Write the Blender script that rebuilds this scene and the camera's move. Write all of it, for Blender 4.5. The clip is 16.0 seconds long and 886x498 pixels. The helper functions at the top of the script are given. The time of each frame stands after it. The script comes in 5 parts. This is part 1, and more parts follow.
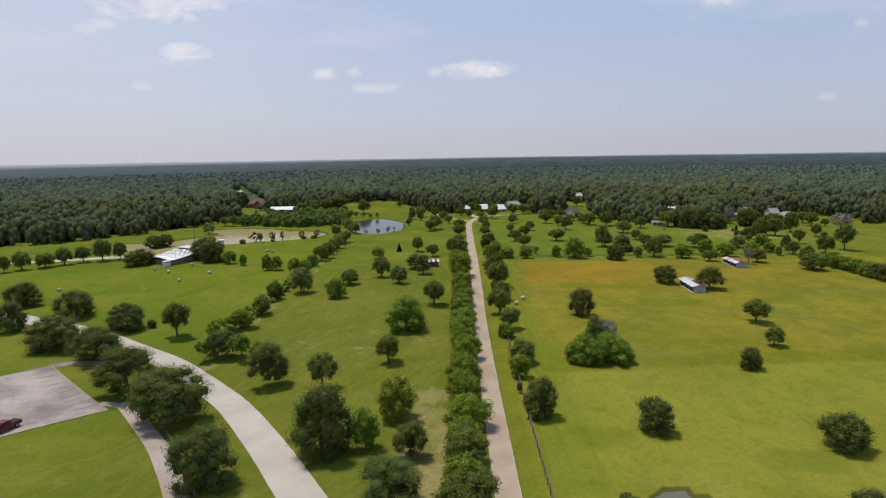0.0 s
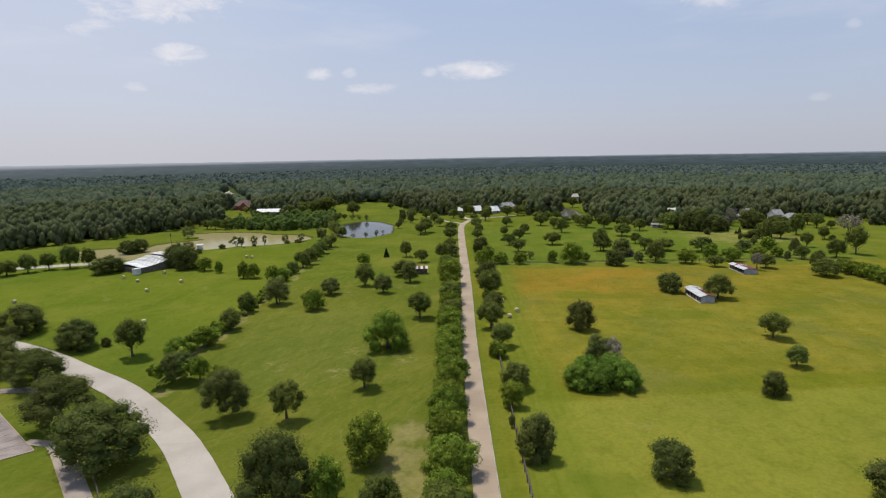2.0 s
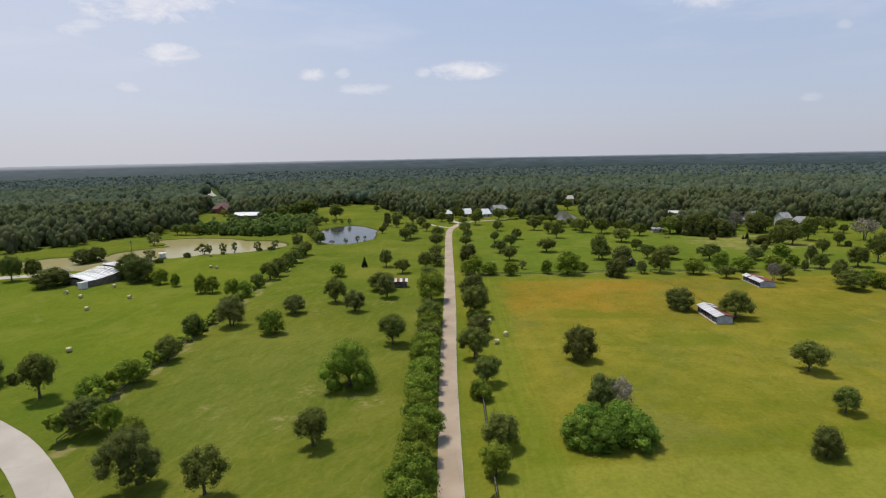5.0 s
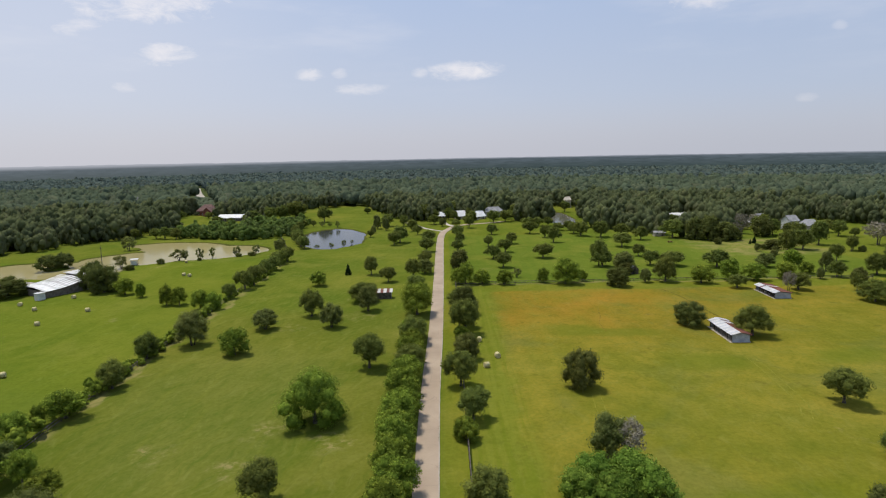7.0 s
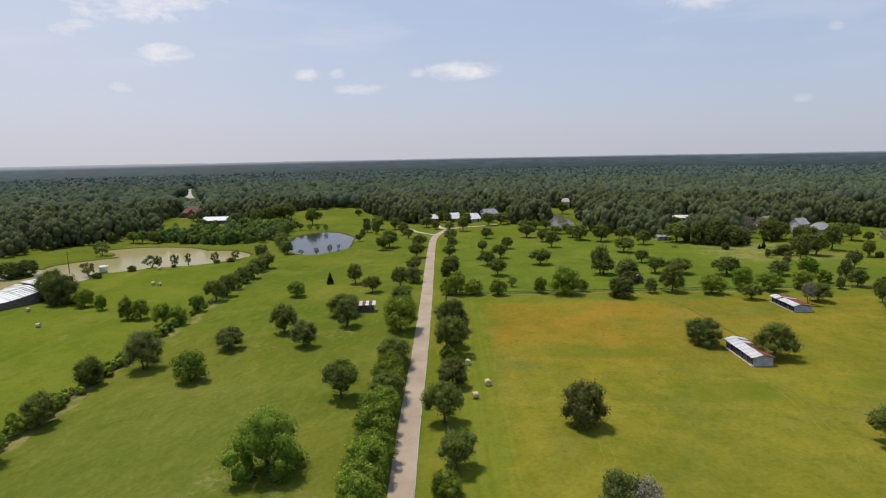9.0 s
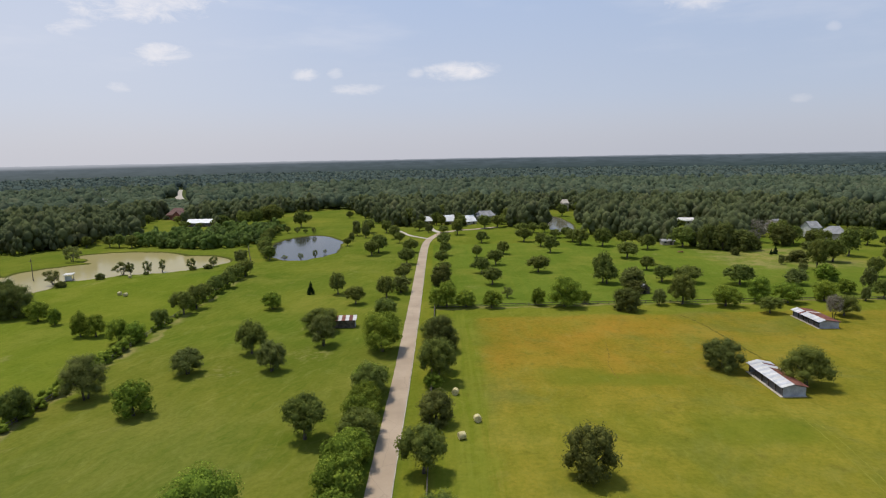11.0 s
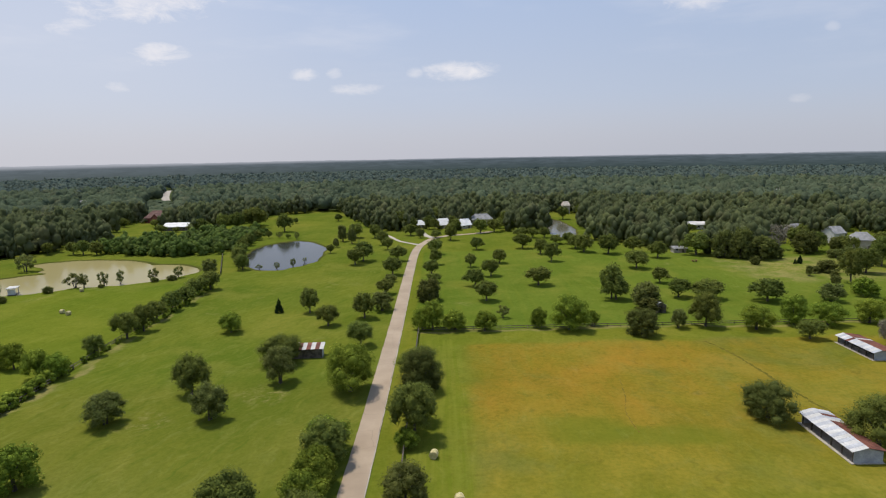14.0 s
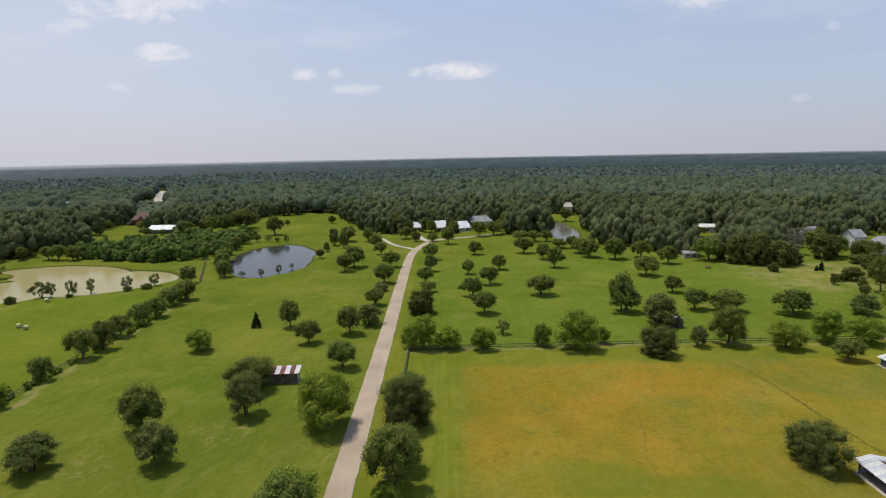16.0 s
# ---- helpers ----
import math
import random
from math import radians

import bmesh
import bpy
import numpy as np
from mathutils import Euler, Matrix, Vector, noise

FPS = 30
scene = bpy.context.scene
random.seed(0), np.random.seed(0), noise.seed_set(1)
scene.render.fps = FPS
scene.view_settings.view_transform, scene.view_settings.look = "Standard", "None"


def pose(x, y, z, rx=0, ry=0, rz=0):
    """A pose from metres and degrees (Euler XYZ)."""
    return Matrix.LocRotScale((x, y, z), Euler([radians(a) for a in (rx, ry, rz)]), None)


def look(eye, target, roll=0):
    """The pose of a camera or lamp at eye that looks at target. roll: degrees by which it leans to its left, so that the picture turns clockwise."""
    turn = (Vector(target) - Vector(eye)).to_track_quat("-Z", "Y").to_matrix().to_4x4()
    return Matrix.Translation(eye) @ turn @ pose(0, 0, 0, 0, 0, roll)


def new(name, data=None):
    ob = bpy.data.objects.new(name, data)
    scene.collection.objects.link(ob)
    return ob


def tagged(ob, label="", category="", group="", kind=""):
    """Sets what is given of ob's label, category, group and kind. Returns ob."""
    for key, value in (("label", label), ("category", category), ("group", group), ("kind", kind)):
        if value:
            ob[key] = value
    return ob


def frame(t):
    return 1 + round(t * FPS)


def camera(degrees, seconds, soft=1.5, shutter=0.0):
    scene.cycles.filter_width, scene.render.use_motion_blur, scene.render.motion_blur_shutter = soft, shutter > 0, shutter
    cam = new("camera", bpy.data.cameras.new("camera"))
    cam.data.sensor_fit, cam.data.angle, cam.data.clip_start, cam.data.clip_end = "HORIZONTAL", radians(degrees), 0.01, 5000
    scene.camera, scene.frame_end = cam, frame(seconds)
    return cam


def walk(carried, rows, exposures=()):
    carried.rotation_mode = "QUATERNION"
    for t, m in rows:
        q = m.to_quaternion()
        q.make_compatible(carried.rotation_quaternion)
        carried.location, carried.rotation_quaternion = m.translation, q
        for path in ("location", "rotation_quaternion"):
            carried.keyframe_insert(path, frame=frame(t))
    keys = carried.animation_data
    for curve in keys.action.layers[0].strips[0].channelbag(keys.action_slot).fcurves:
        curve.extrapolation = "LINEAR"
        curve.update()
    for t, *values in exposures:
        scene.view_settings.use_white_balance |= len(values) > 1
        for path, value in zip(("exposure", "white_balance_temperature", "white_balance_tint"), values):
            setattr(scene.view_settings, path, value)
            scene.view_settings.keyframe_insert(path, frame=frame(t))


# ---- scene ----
cam = camera(74.0, 16.0, soft=1.15)
PATH = [
    (0, pose(-8.081, -48.248, 46.076, 80.753, 0.912, 1.190)),
    (1, pose(-7.023, -40.627, 45.902, 80.767, 0.970, 0.945)),
    (2, pose(-5.852, -32.879, 45.743, 80.781, 1.014, 0.717)),
    (3, pose(-4.588, -25.021, 45.598, 80.793, 1.046, 0.504)),
    (4, pose(-3.245, -17.070, 45.464, 80.804, 1.066, 0.309)),
    (5.2, pose(-1.557, -7.433, 45.315, 80.816, 1.080, 0.096)),
    (6.5, pose(0.334, 3.093, 45.165, 80.827, 1.082, -0.105)),
    (8, pose(2.550, 15.300, 45.000, 80.837, 1.076, -0.300)),
    (9, pose(4.019, 23.446, 44.891, 80.841, 1.068, -0.407)),
    (10.2, pose(5.746, 33.202, 44.758, 80.844, 1.057, -0.511)),
    (11.5, pose(7.539, 43.714, 44.608, 80.844, 1.048, -0.592)),
    (12.5, pose(8.841, 51.735, 44.484, 80.842, 1.044, -0.631)),
    (13.5, pose(10.056, 59.680, 44.352, 80.838, 1.045, -0.651)),
    (14.5, pose(11.166, 67.532, 44.208, 80.831, 1.053, -0.651)),
    (15.2, pose(11.873, 72.963, 44.100, 80.825, 1.063, -0.638)),
    (16, pose(12.599, 79.096, 43.967, 80.817, 1.081, -0.611)),
]
walk(cam, PATH, ((0, 0.02), (4.2, 0.03), (6.3, 0.06), (16, 0.05)))

# ---- sky and sun ----
SUN_FROM = Vector((-0.29, 0.24, 1.0)).normalized()
sun = new("sun", bpy.data.lights.new("sun", "SUN"))
sun.data.energy, sun.data.angle, sun.data.color = 3.6, radians(0.6), (1.0, 0.95, 0.86)
sun.matrix_world = look(SUN_FROM * 300, (0, 0, 0))


def node(tree, kind, operation=None, sky_type=None):
    n = tree.nodes.new(kind)
    if operation:
        n.operation = operation
    if sky_type:
        n.sky_type, n.sun_disc = sky_type, False
    return n


def put(tree, socket, value):
    """Links a socket, or sets a plain value."""
    if isinstance(value, bpy.types.NodeSocket):
        tree.links.new(value, socket)
    elif isinstance(value, (tuple, list)) and len(value) == 3 and socket.type == "RGBA":
        socket.default_value = (*value, 1)
    else:
        socket.default_value = value


def maths(tree, op, a, b=0.0, c=None, clamp=False):
    n = node(tree, "ShaderNodeMath", operation=op)
    n.use_clamp = clamp
    put(tree, n.inputs[0], a), put(tree, n.inputs[1], b)
    if c is not None:
        put(tree, n.inputs[2], c)
    return n.outputs[0]


def ramp(tree, value, lo, hi, a=0.0, b=1.0, smooth=True):
    n = tree.nodes.new("ShaderNodeMapRange")
    n.interpolation_type = "SMOOTHSTEP" if smooth else "LINEAR"
    put(tree, n.inputs[0], value)
    for i, v in zip((1, 2, 3, 4), (lo, hi, a, b)):
        put(tree, n.inputs[i], v)
    return n.outputs[0]


def mix(tree, factor, a, b, how="MIX"):
    n = tree.nodes.new("ShaderNodeMix")
    n.data_type, n.blend_type = "RGBA", how
    put(tree, n.inputs[0], factor), put(tree, n.inputs[6], a), put(tree, n.inputs[7], b)
    return n.outputs[2]


def grain(tree, where, scale, detail=3.0, rough=0.55, warp=0.0):
    n = tree.nodes.new("ShaderNodeTexNoise")
    put(tree, n.inputs["Vector"], where)
    n.inputs["Scale"].default_value, n.inputs["Detail"].default_value = scale, detail
    n.inputs["Roughness"].default_value, n.inputs["Distortion"].default_value = rough, warp
    return n.outputs["Fac"]


def split(tree, where):
    n = tree.nodes.new("ShaderNodeSeparateXYZ")
    put(tree, n.inputs[0], where)
    return n.outputs


def stretch(tree, where, x, y, z):
    n = tree.nodes.new("ShaderNodeVectorMath")
    n.operation = "MULTIPLY"
    put(tree, n.inputs[0], where)
    n.inputs[1].default_value = (x, y, z)
    return n.outputs[0]


world = bpy.data.worlds.new("world")
scene.world = world
world.use_nodes = True
wt = world.node_tree
wt.nodes.clear()
sky = node(wt, "ShaderNodeTexSky", sky_type="NISHITA")
sky.sun_elevation = math.asin(SUN_FROM.z)
sky.sun_rotation = math.atan2(SUN_FROM.x, SUN_FROM.y)
sky.air_density, sky.dust_density, sky.ozone_density = 1.0, 2.0, 1.5
way = wt.nodes.new("ShaderNodeTexCoord").outputs["Generated"]
wx, wy, wz = split(wt, way)
# summer haze: pale lavender at the horizon, clearer blue above
up = ramp(wt, wz, -0.02, 0.42, smooth=False)
haze = mix(wt, up, (0.575, 0.61, 0.70), (0.36, 0.50, 0.78))
haze = mix(wt, ramp(wt, wz, -0.005, 0.10), (0.555, 0.565, 0.635), haze)
# small fair-weather clouds: middle (side, height), half sizes, strength
CLOUDS = ((-0.470, 0.252, 0.150, 0.042, 1.0), (-0.587, 0.215, 0.062, 0.018, 0.75), (-0.450, 0.170, 0.066, 0.021, 0.95),
          (-0.215, 0.133, 0.028, 0.012, 0.75), (-0.165, 0.133, 0.014, 0.010, 0.5), (-0.129, 0.109, 0.044, 0.011, 0.65),
          (-0.031, 0.132, 0.015, 0.010, 0.6), (0.039, 0.135, 0.062, 0.016, 1.0), (-0.520, 0.119, 0.028, 0.012, 0.55),
          (0.419, 0.240, 0.060, 0.021, 0.85), (0.607, 0.082, 0.020, 0.008, 0.35), (0.653, 0.195, 0.014, 0.010, 0.35))
side = maths(wt, "DIVIDE", wx, maths(wt, "MAXIMUM", wy, 0.05))
high = maths(wt, "DIVIDE", wz, maths(wt, "MAXIMUM", wy, 0.05))
puff = grain(wt, stretch(wt, way, 1, 1, 2.4), 26.0, 7.0, 0.66, 0.4)
cover = None
for cx, cz, sx, sz, power in CLOUDS:
    dx = maths(wt, "DIVIDE", maths(wt, "SUBTRACT", side, cx), sx)
    dz = maths(wt, "DIVIDE", maths(wt, "SUBTRACT", high, cz), sz)
    r2 = maths(wt, "ADD", maths(wt, "MULTIPLY", dx, dx), maths(wt, "MULTIPLY", dz, dz))
    soft = maths(wt, "SUBTRACT", maths(wt, "SUBTRACT", maths(wt, "MULTIPLY", puff, 3.0), 0.60), r2)
    one = maths(wt, "MULTIPLY", ramp(wt, soft, -0.45, 1.5), power)
    cover = one if cover is None else maths(wt, "MAXIMUM", cover, one)
ahead = ramp(wt, wy, 0.1, 0.2)
veil = maths(wt, "MULTIPLY", ramp(wt, grain(wt, stretch(wt, way, 1, 1, 5), 3.0, 5.0, 0.6), 0.48, 0.75), 0.22)
veil = maths(wt, "MULTIPLY", veil, ramp(wt, wz, 0.05, 0.2))
veil = maths(wt, "ADD", veil, maths(wt, "MULTIPLY", ramp(wt, wx, 0.0, -0.55), ramp(wt, wz, 0.02, 0.2, 0.16, 0.30)))
cover = maths(wt, "MAXIMUM", maths(wt, "MULTIPLY", cover, ahead), veil)
haze = mix(wt, ramp(wt, wx, -0.1, 0.6), haze, mix(wt, 1.0, haze, (0.905, 0.93, 0.95), "MULTIPLY"))
haze = mix(wt, maths(wt, "MULTIPLY", cover, 0.8), haze, (0.93, 0.89, 0.90))
nish = mix(wt, 1.0, sky.outputs[0], (0.085, 0.085, 0.085), "MULTIPLY")
both = mix(wt, 0.9, nish, haze)
background = wt.nodes.new("ShaderNodeBackground")
put(wt, background.inputs[0], both)
background.inputs[1].default_value = 1.0
wt.links.new(background.outputs[0], wt.nodes.new("ShaderNodeOutputWorld").inputs[0])


# ---- materials ----
def material(name, rough=0.8, metal=0.0, spec=0.3):
    m = bpy.data.materials.new(name)
    m.use_nodes = True
    t = m.node_tree
    b = t.nodes["Principled BSDF"]
    b.inputs["Roughness"].default_value, b.inputs["Metallic"].default_value = rough, metal
    b.inputs["Specular IOR Level"].default_value = spec
    return m, t, b


def place(t):
    return t.nodes.new("ShaderNodeNewGeometry").outputs["Position"]


def relief(t, b, height, strength, distance):
    n = t.nodes.new("ShaderNodeBump")
    n.inputs["Strength"].default_value, n.inputs["Distance"].default_value = strength, distance
    put(t, n.inputs["Height"], height)
    t.links.new(n.outputs[0], b.inputs["Normal"])


def worn(name, dark, light, scale, rough=0.85, metal=0.0, bump=0.2, spec=0.3):
    """A plain weathered surface: two tones at two scales, with fine relief."""
    m, t, b = material(name, rough, metal, spec)
    p = place(t)
    big, fine = grain(t, p, scale, 4), grain(t, p, scale * 9, 3)
    c = mix(t, ramp(t, big, 0.3, 0.7), dark, light)
    c = mix(t, ramp(t, fine, 0.35, 0.75, 0.0, 0.35), c, tuple(0.6 * v for v in dark))
    put(t, b.inputs["Base Color"], c)
    relief(t, b, fine, bump, 0.05)
    return m


def leafy(name, deep, mid, bright, through_light=0.46, patches=0.0, clump=1.3, knobs=0.0):
    """Foliage: every leaf, every clump of leaves and every tree has a tone of its own."""
    m, t, b = material(name, 0.85, 0.0, 0.03)
    g = t.nodes.new("ShaderNodeNewGeometry")
    own = t.nodes.new("ShaderNodeObjectInfo").outputs["Random"]
    cells = t.nodes.new("ShaderNodeTexVoronoi")
    put(t, cells.inputs["Vector"], stretch(t, g.outputs["Position"], 1, 1, 0.0 if patches else 1.0))
    cells.inputs["Scale"].default_value = clump
    tone = maths(t, "ADD", maths(t, "MULTIPLY", split(t, cells.outputs["Color"])[0], 0.55), maths(t, "MULTIPLY", g.outputs["Random Per Island"], 0.45))
    c = mix(t, ramp(t, tone, 0.1, 0.75, smooth=False), deep, mid)
    c = mix(t, ramp(t, tone, 0.55, 0.95, 0, 0.7), c, bright)
    hue = t.nodes.new("ShaderNodeHueSaturation")
    put(t, hue.inputs["Color"], c)
    put(t, hue.inputs["Hue"], ramp(t, own, 0, 1, 0.485, 0.512, False))
    put(t, hue.inputs["Value"], ramp(t, maths(t, "FRACT", maths(t, "MULTIPLY", own, 7.13)), 0, 1, 0.8, 1.2, False))
    c = hue.outputs[0]
    if patches:
        # some trees half bare or browning, others much darker
        _, g2, b2 = split(t, cells.outputs["Color"])
        c = mix(t, ramp(t, g2, 0.80, 0.92, 0.0, patches), c, mix(t, 0.6, c, (0.20, 0.18, 0.105)))
        c = mix(t, ramp(t, b2, 0.66, 0.84, 0.0, patches), c, mix(t, 1.0, c, (0.58, 0.64, 0.66), "MULTIPLY"))
        spread = grain(t, stretch(t, place(t), 1, 1, 0), 0.03, 3, 0.65)
        c = mix(t, ramp(t, spread, 0.34, 0.66, 0.0, patches), c, mix(t, 0.45, c, (0.15, 0.15, 0.07)))
        c = mix(t, ramp(t, grain(t, stretch(t, place(t), 1, 1, 0), 0.02, 4, 0.65), 0.46, 0.62, 0.0, patches), c, tuple(0.72 * v for v in deep))
    put(t, b.inputs["Base Color"], c)
    if knobs:
        relief(t, b, grain(t, place(t), knobs, 3, 0.6), 1.0, 1.2)
    glow = t.nodes.new("ShaderNodeBsdfTranslucent")
    put(t, glow.inputs[0], mix(t, 0.5, c, bright))
    add = t.nodes.new("ShaderNodeMixShader")
    add.inputs[0].default_value = through_light
    t.links.new(b.outputs[0], add.inputs[1]), t.links.new(glow.outputs[0], add.inputs[2])
    t.links.new(add.outputs[0], t.nodes["Material Output"].inputs["Surface"])
    return m


OAK = leafy("oak_leaves", (0.095, 0.118, 0.028), (0.146, 0.171, 0.036), (0.225, 0.251, 0.051), 0.4)
LIVE = leafy("live_oak_leaves", (0.085, 0.103, 0.029), (0.119, 0.139, 0.035), (0.178, 0.196, 0.049), 0.4)
PEAR = leafy("pear_leaves", (0.080, 0.115, 0.014), (0.150, 0.200, 0.024), (0.330, 0.380, 0.046), 0.22)
BRIGHT = leafy("bright_leaves", (0.064, 0.112, 0.014), (0.128, 0.192, 0.026), (0.265, 0.340, 0.050), 0.22)
WILLOW = leafy("grey_green_leaves", (0.096, 0.114, 0.031), (0.160, 0.181, 0.049), (0.231, 0.247, 0.074), 0.42)
BUSH = leafy("bush_leaves", (0.077, 0.086, 0.023), (0.117, 0.128, 0.032), (0.175, 0.185, 0.048), 0.4)
CYPRESS = leafy("cypress_leaves", (0.012, 0.024, 0.010), (0.026, 0.045, 0.016), (0.045, 0.070, 0.022))
DEAD = leafy("grey_twigs", (0.15, 0.135, 0.095), (0.24, 0.215, 0.155), (0.32, 0.285, 0.21), 0.15)
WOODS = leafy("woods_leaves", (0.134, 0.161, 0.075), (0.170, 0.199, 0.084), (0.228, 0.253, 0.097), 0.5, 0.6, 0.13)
# the next two have distance haze painted into their leaf colours
HAZED_MID = leafy("hazed_mid_woods_leaves", (0.112, 0.147, 0.090), (0.131, 0.170, 0.099), (0.161, 0.199, 0.109), 0.36, 0.5, 0.11, 0.35)
HAZED_FAR = leafy("hazed_far_woods_leaves", (0.087, 0.119, 0.106), (0.099, 0.131, 0.113), (0.114, 0.147, 0.122), 0.36, 0.4, 0.09, 0.25)
SCRUB = leafy("scrub_leaves", (0.124, 0.182, 0.04), (0.190, 0.258, 0.056), (0.255, 0.32, 0.075), 0.42, 0.25, 0.3, 0.8)
BARK = worn("bark", (0.045, 0.036, 0.028), (0.12, 0.10, 0.08), 2.0)
WHITE = worn("white_painted_boards", (0.50, 0.49, 0.46), (0.66, 0.65, 0.62), 0.8, 0.6)
TIN = worn("galvanised_roofing", (0.34, 0.345, 0.36), (0.50, 0.50, 0.52), 0.5, 0.55, 0.1)
PALE = worn("pale_sheet_roofing", (0.46, 0.44, 0.41), (0.60, 0.58, 0.55), 0.4, 0.75, 0.0, 0.2, 0.15)
WHITE_TIN = worn("white_sheet_roofing", (0.62, 0.605, 0.575), (0.76, 0.745, 0.71), 0.4, 0.75, 0.0, 0.2, 0.15)
RUST = worn("rusted_roofing", (0.10, 0.036, 0.025), (0.225, 0.085, 0.056), 0.7, 0.9)
STEEL = worn("grey_sheet_wall", (0.27, 0.285, 0.31), (0.40, 0.415, 0.44), 0.7, 0.6)
TIMBER = worn("weathered_timber", (0.07, 0.055, 0.042), (0.17, 0.14, 0.11), 1.6)
BOARDS = worn("grey_brown_boards", (0.13, 0.105, 0.088), (0.24, 0.20, 0.17), 1.2)
# near black, for the sheds' painted shade, the hut door and truck bed
DARK = worn("near_black_and_shade", (0.012, 0.010, 0.009), (0.03, 0.026, 0.022), 1.0)
BRICK = worn("red_brick", (0.17, 0.055, 0.04), (0.30, 0.11, 0.08), 0.8)
TAN = worn("tan_stucco", (0.36, 0.31, 0.24), (0.52, 0.46, 0.38), 0.6)
BRICK_TILE = worn("brown_red_tiles", (0.105, 0.055, 0.045), (0.20, 0.11, 0.088), 0.8)
SLATE = worn("grey_shingles", (0.20, 0.195, 0.19), (0.33, 0.32, 0.31), 0.7)
CEMENT = worn("pale_concrete", (0.31, 0.27, 0.22), (0.44, 0.39, 0.33), 0.35)
STRAW = worn("baled_hay", (0.40, 0.335, 0.15), (0.60, 0.52, 0.27), 2.5, 0.95)
RED = worn("red_car_paint", (0.13, 0.006, 0.008), (0.17, 0.009, 0.010), 0.6, 0.25, 0.1, 0.0, 0.5)
RUBBER = worn("black_rubber", (0.012, 0.012, 0.012), (0.03, 0.03, 0.03), 3.0, 0.8)
GLASS, _t, _b = material("dark_window_glass", 0.06, 0.0, 0.6)
put(_t, _b.inputs["Base Color"], (0.02, 0.025, 0.03))


def paved(name, dark, light, crack):
    m, t, b = material(name, 0.9)
    p = place(t)
    c = mix(t, ramp(t, grain(t, p, 0.12, 5), 0.3, 0.7), dark, light)
    c = mix(t, ramp(t, grain(t, p, 2.5, 4), 0.35, 0.75, 0, 0.28), c, dark)
    vor = t.nodes.new("ShaderNodeTexVoronoi")
    vor.feature = "DISTANCE_TO_EDGE"
    put(t, vor.inputs["Vector"], mix(t, 0.35, p, grain(t, p, 0.6, 4)))
    vor.inputs["Scale"].default_value = 0.22
    c = mix(t, ramp(t, vor.outputs["Distance"], 0.0, 0.010, crack, 0.0), c, tuple(0.45 * v for v in dark))
    put(t, b.inputs["Base Color"], c)
    relief(t, b, grain(t, p, 6, 3), 0.2, 0.03)
    return m


DRIVE = paved("driveway_concrete", (0.288, 0.217, 0.150), (0.378, 0.292, 0.206), 0.25)
STREET = paved("street_concrete", (0.345, 0.297, 0.243), (0.42, 0.366, 0.306), 0.15)
LOT = paved("worn_asphalt", (0.155, 0.126, 0.112), (0.36, 0.30, 0.26), 0.35)
PATH_TOP = paved("pale_worn_path", (0.255, 0.207, 0.168), (0.335, 0.278, 0.23), 0.3)


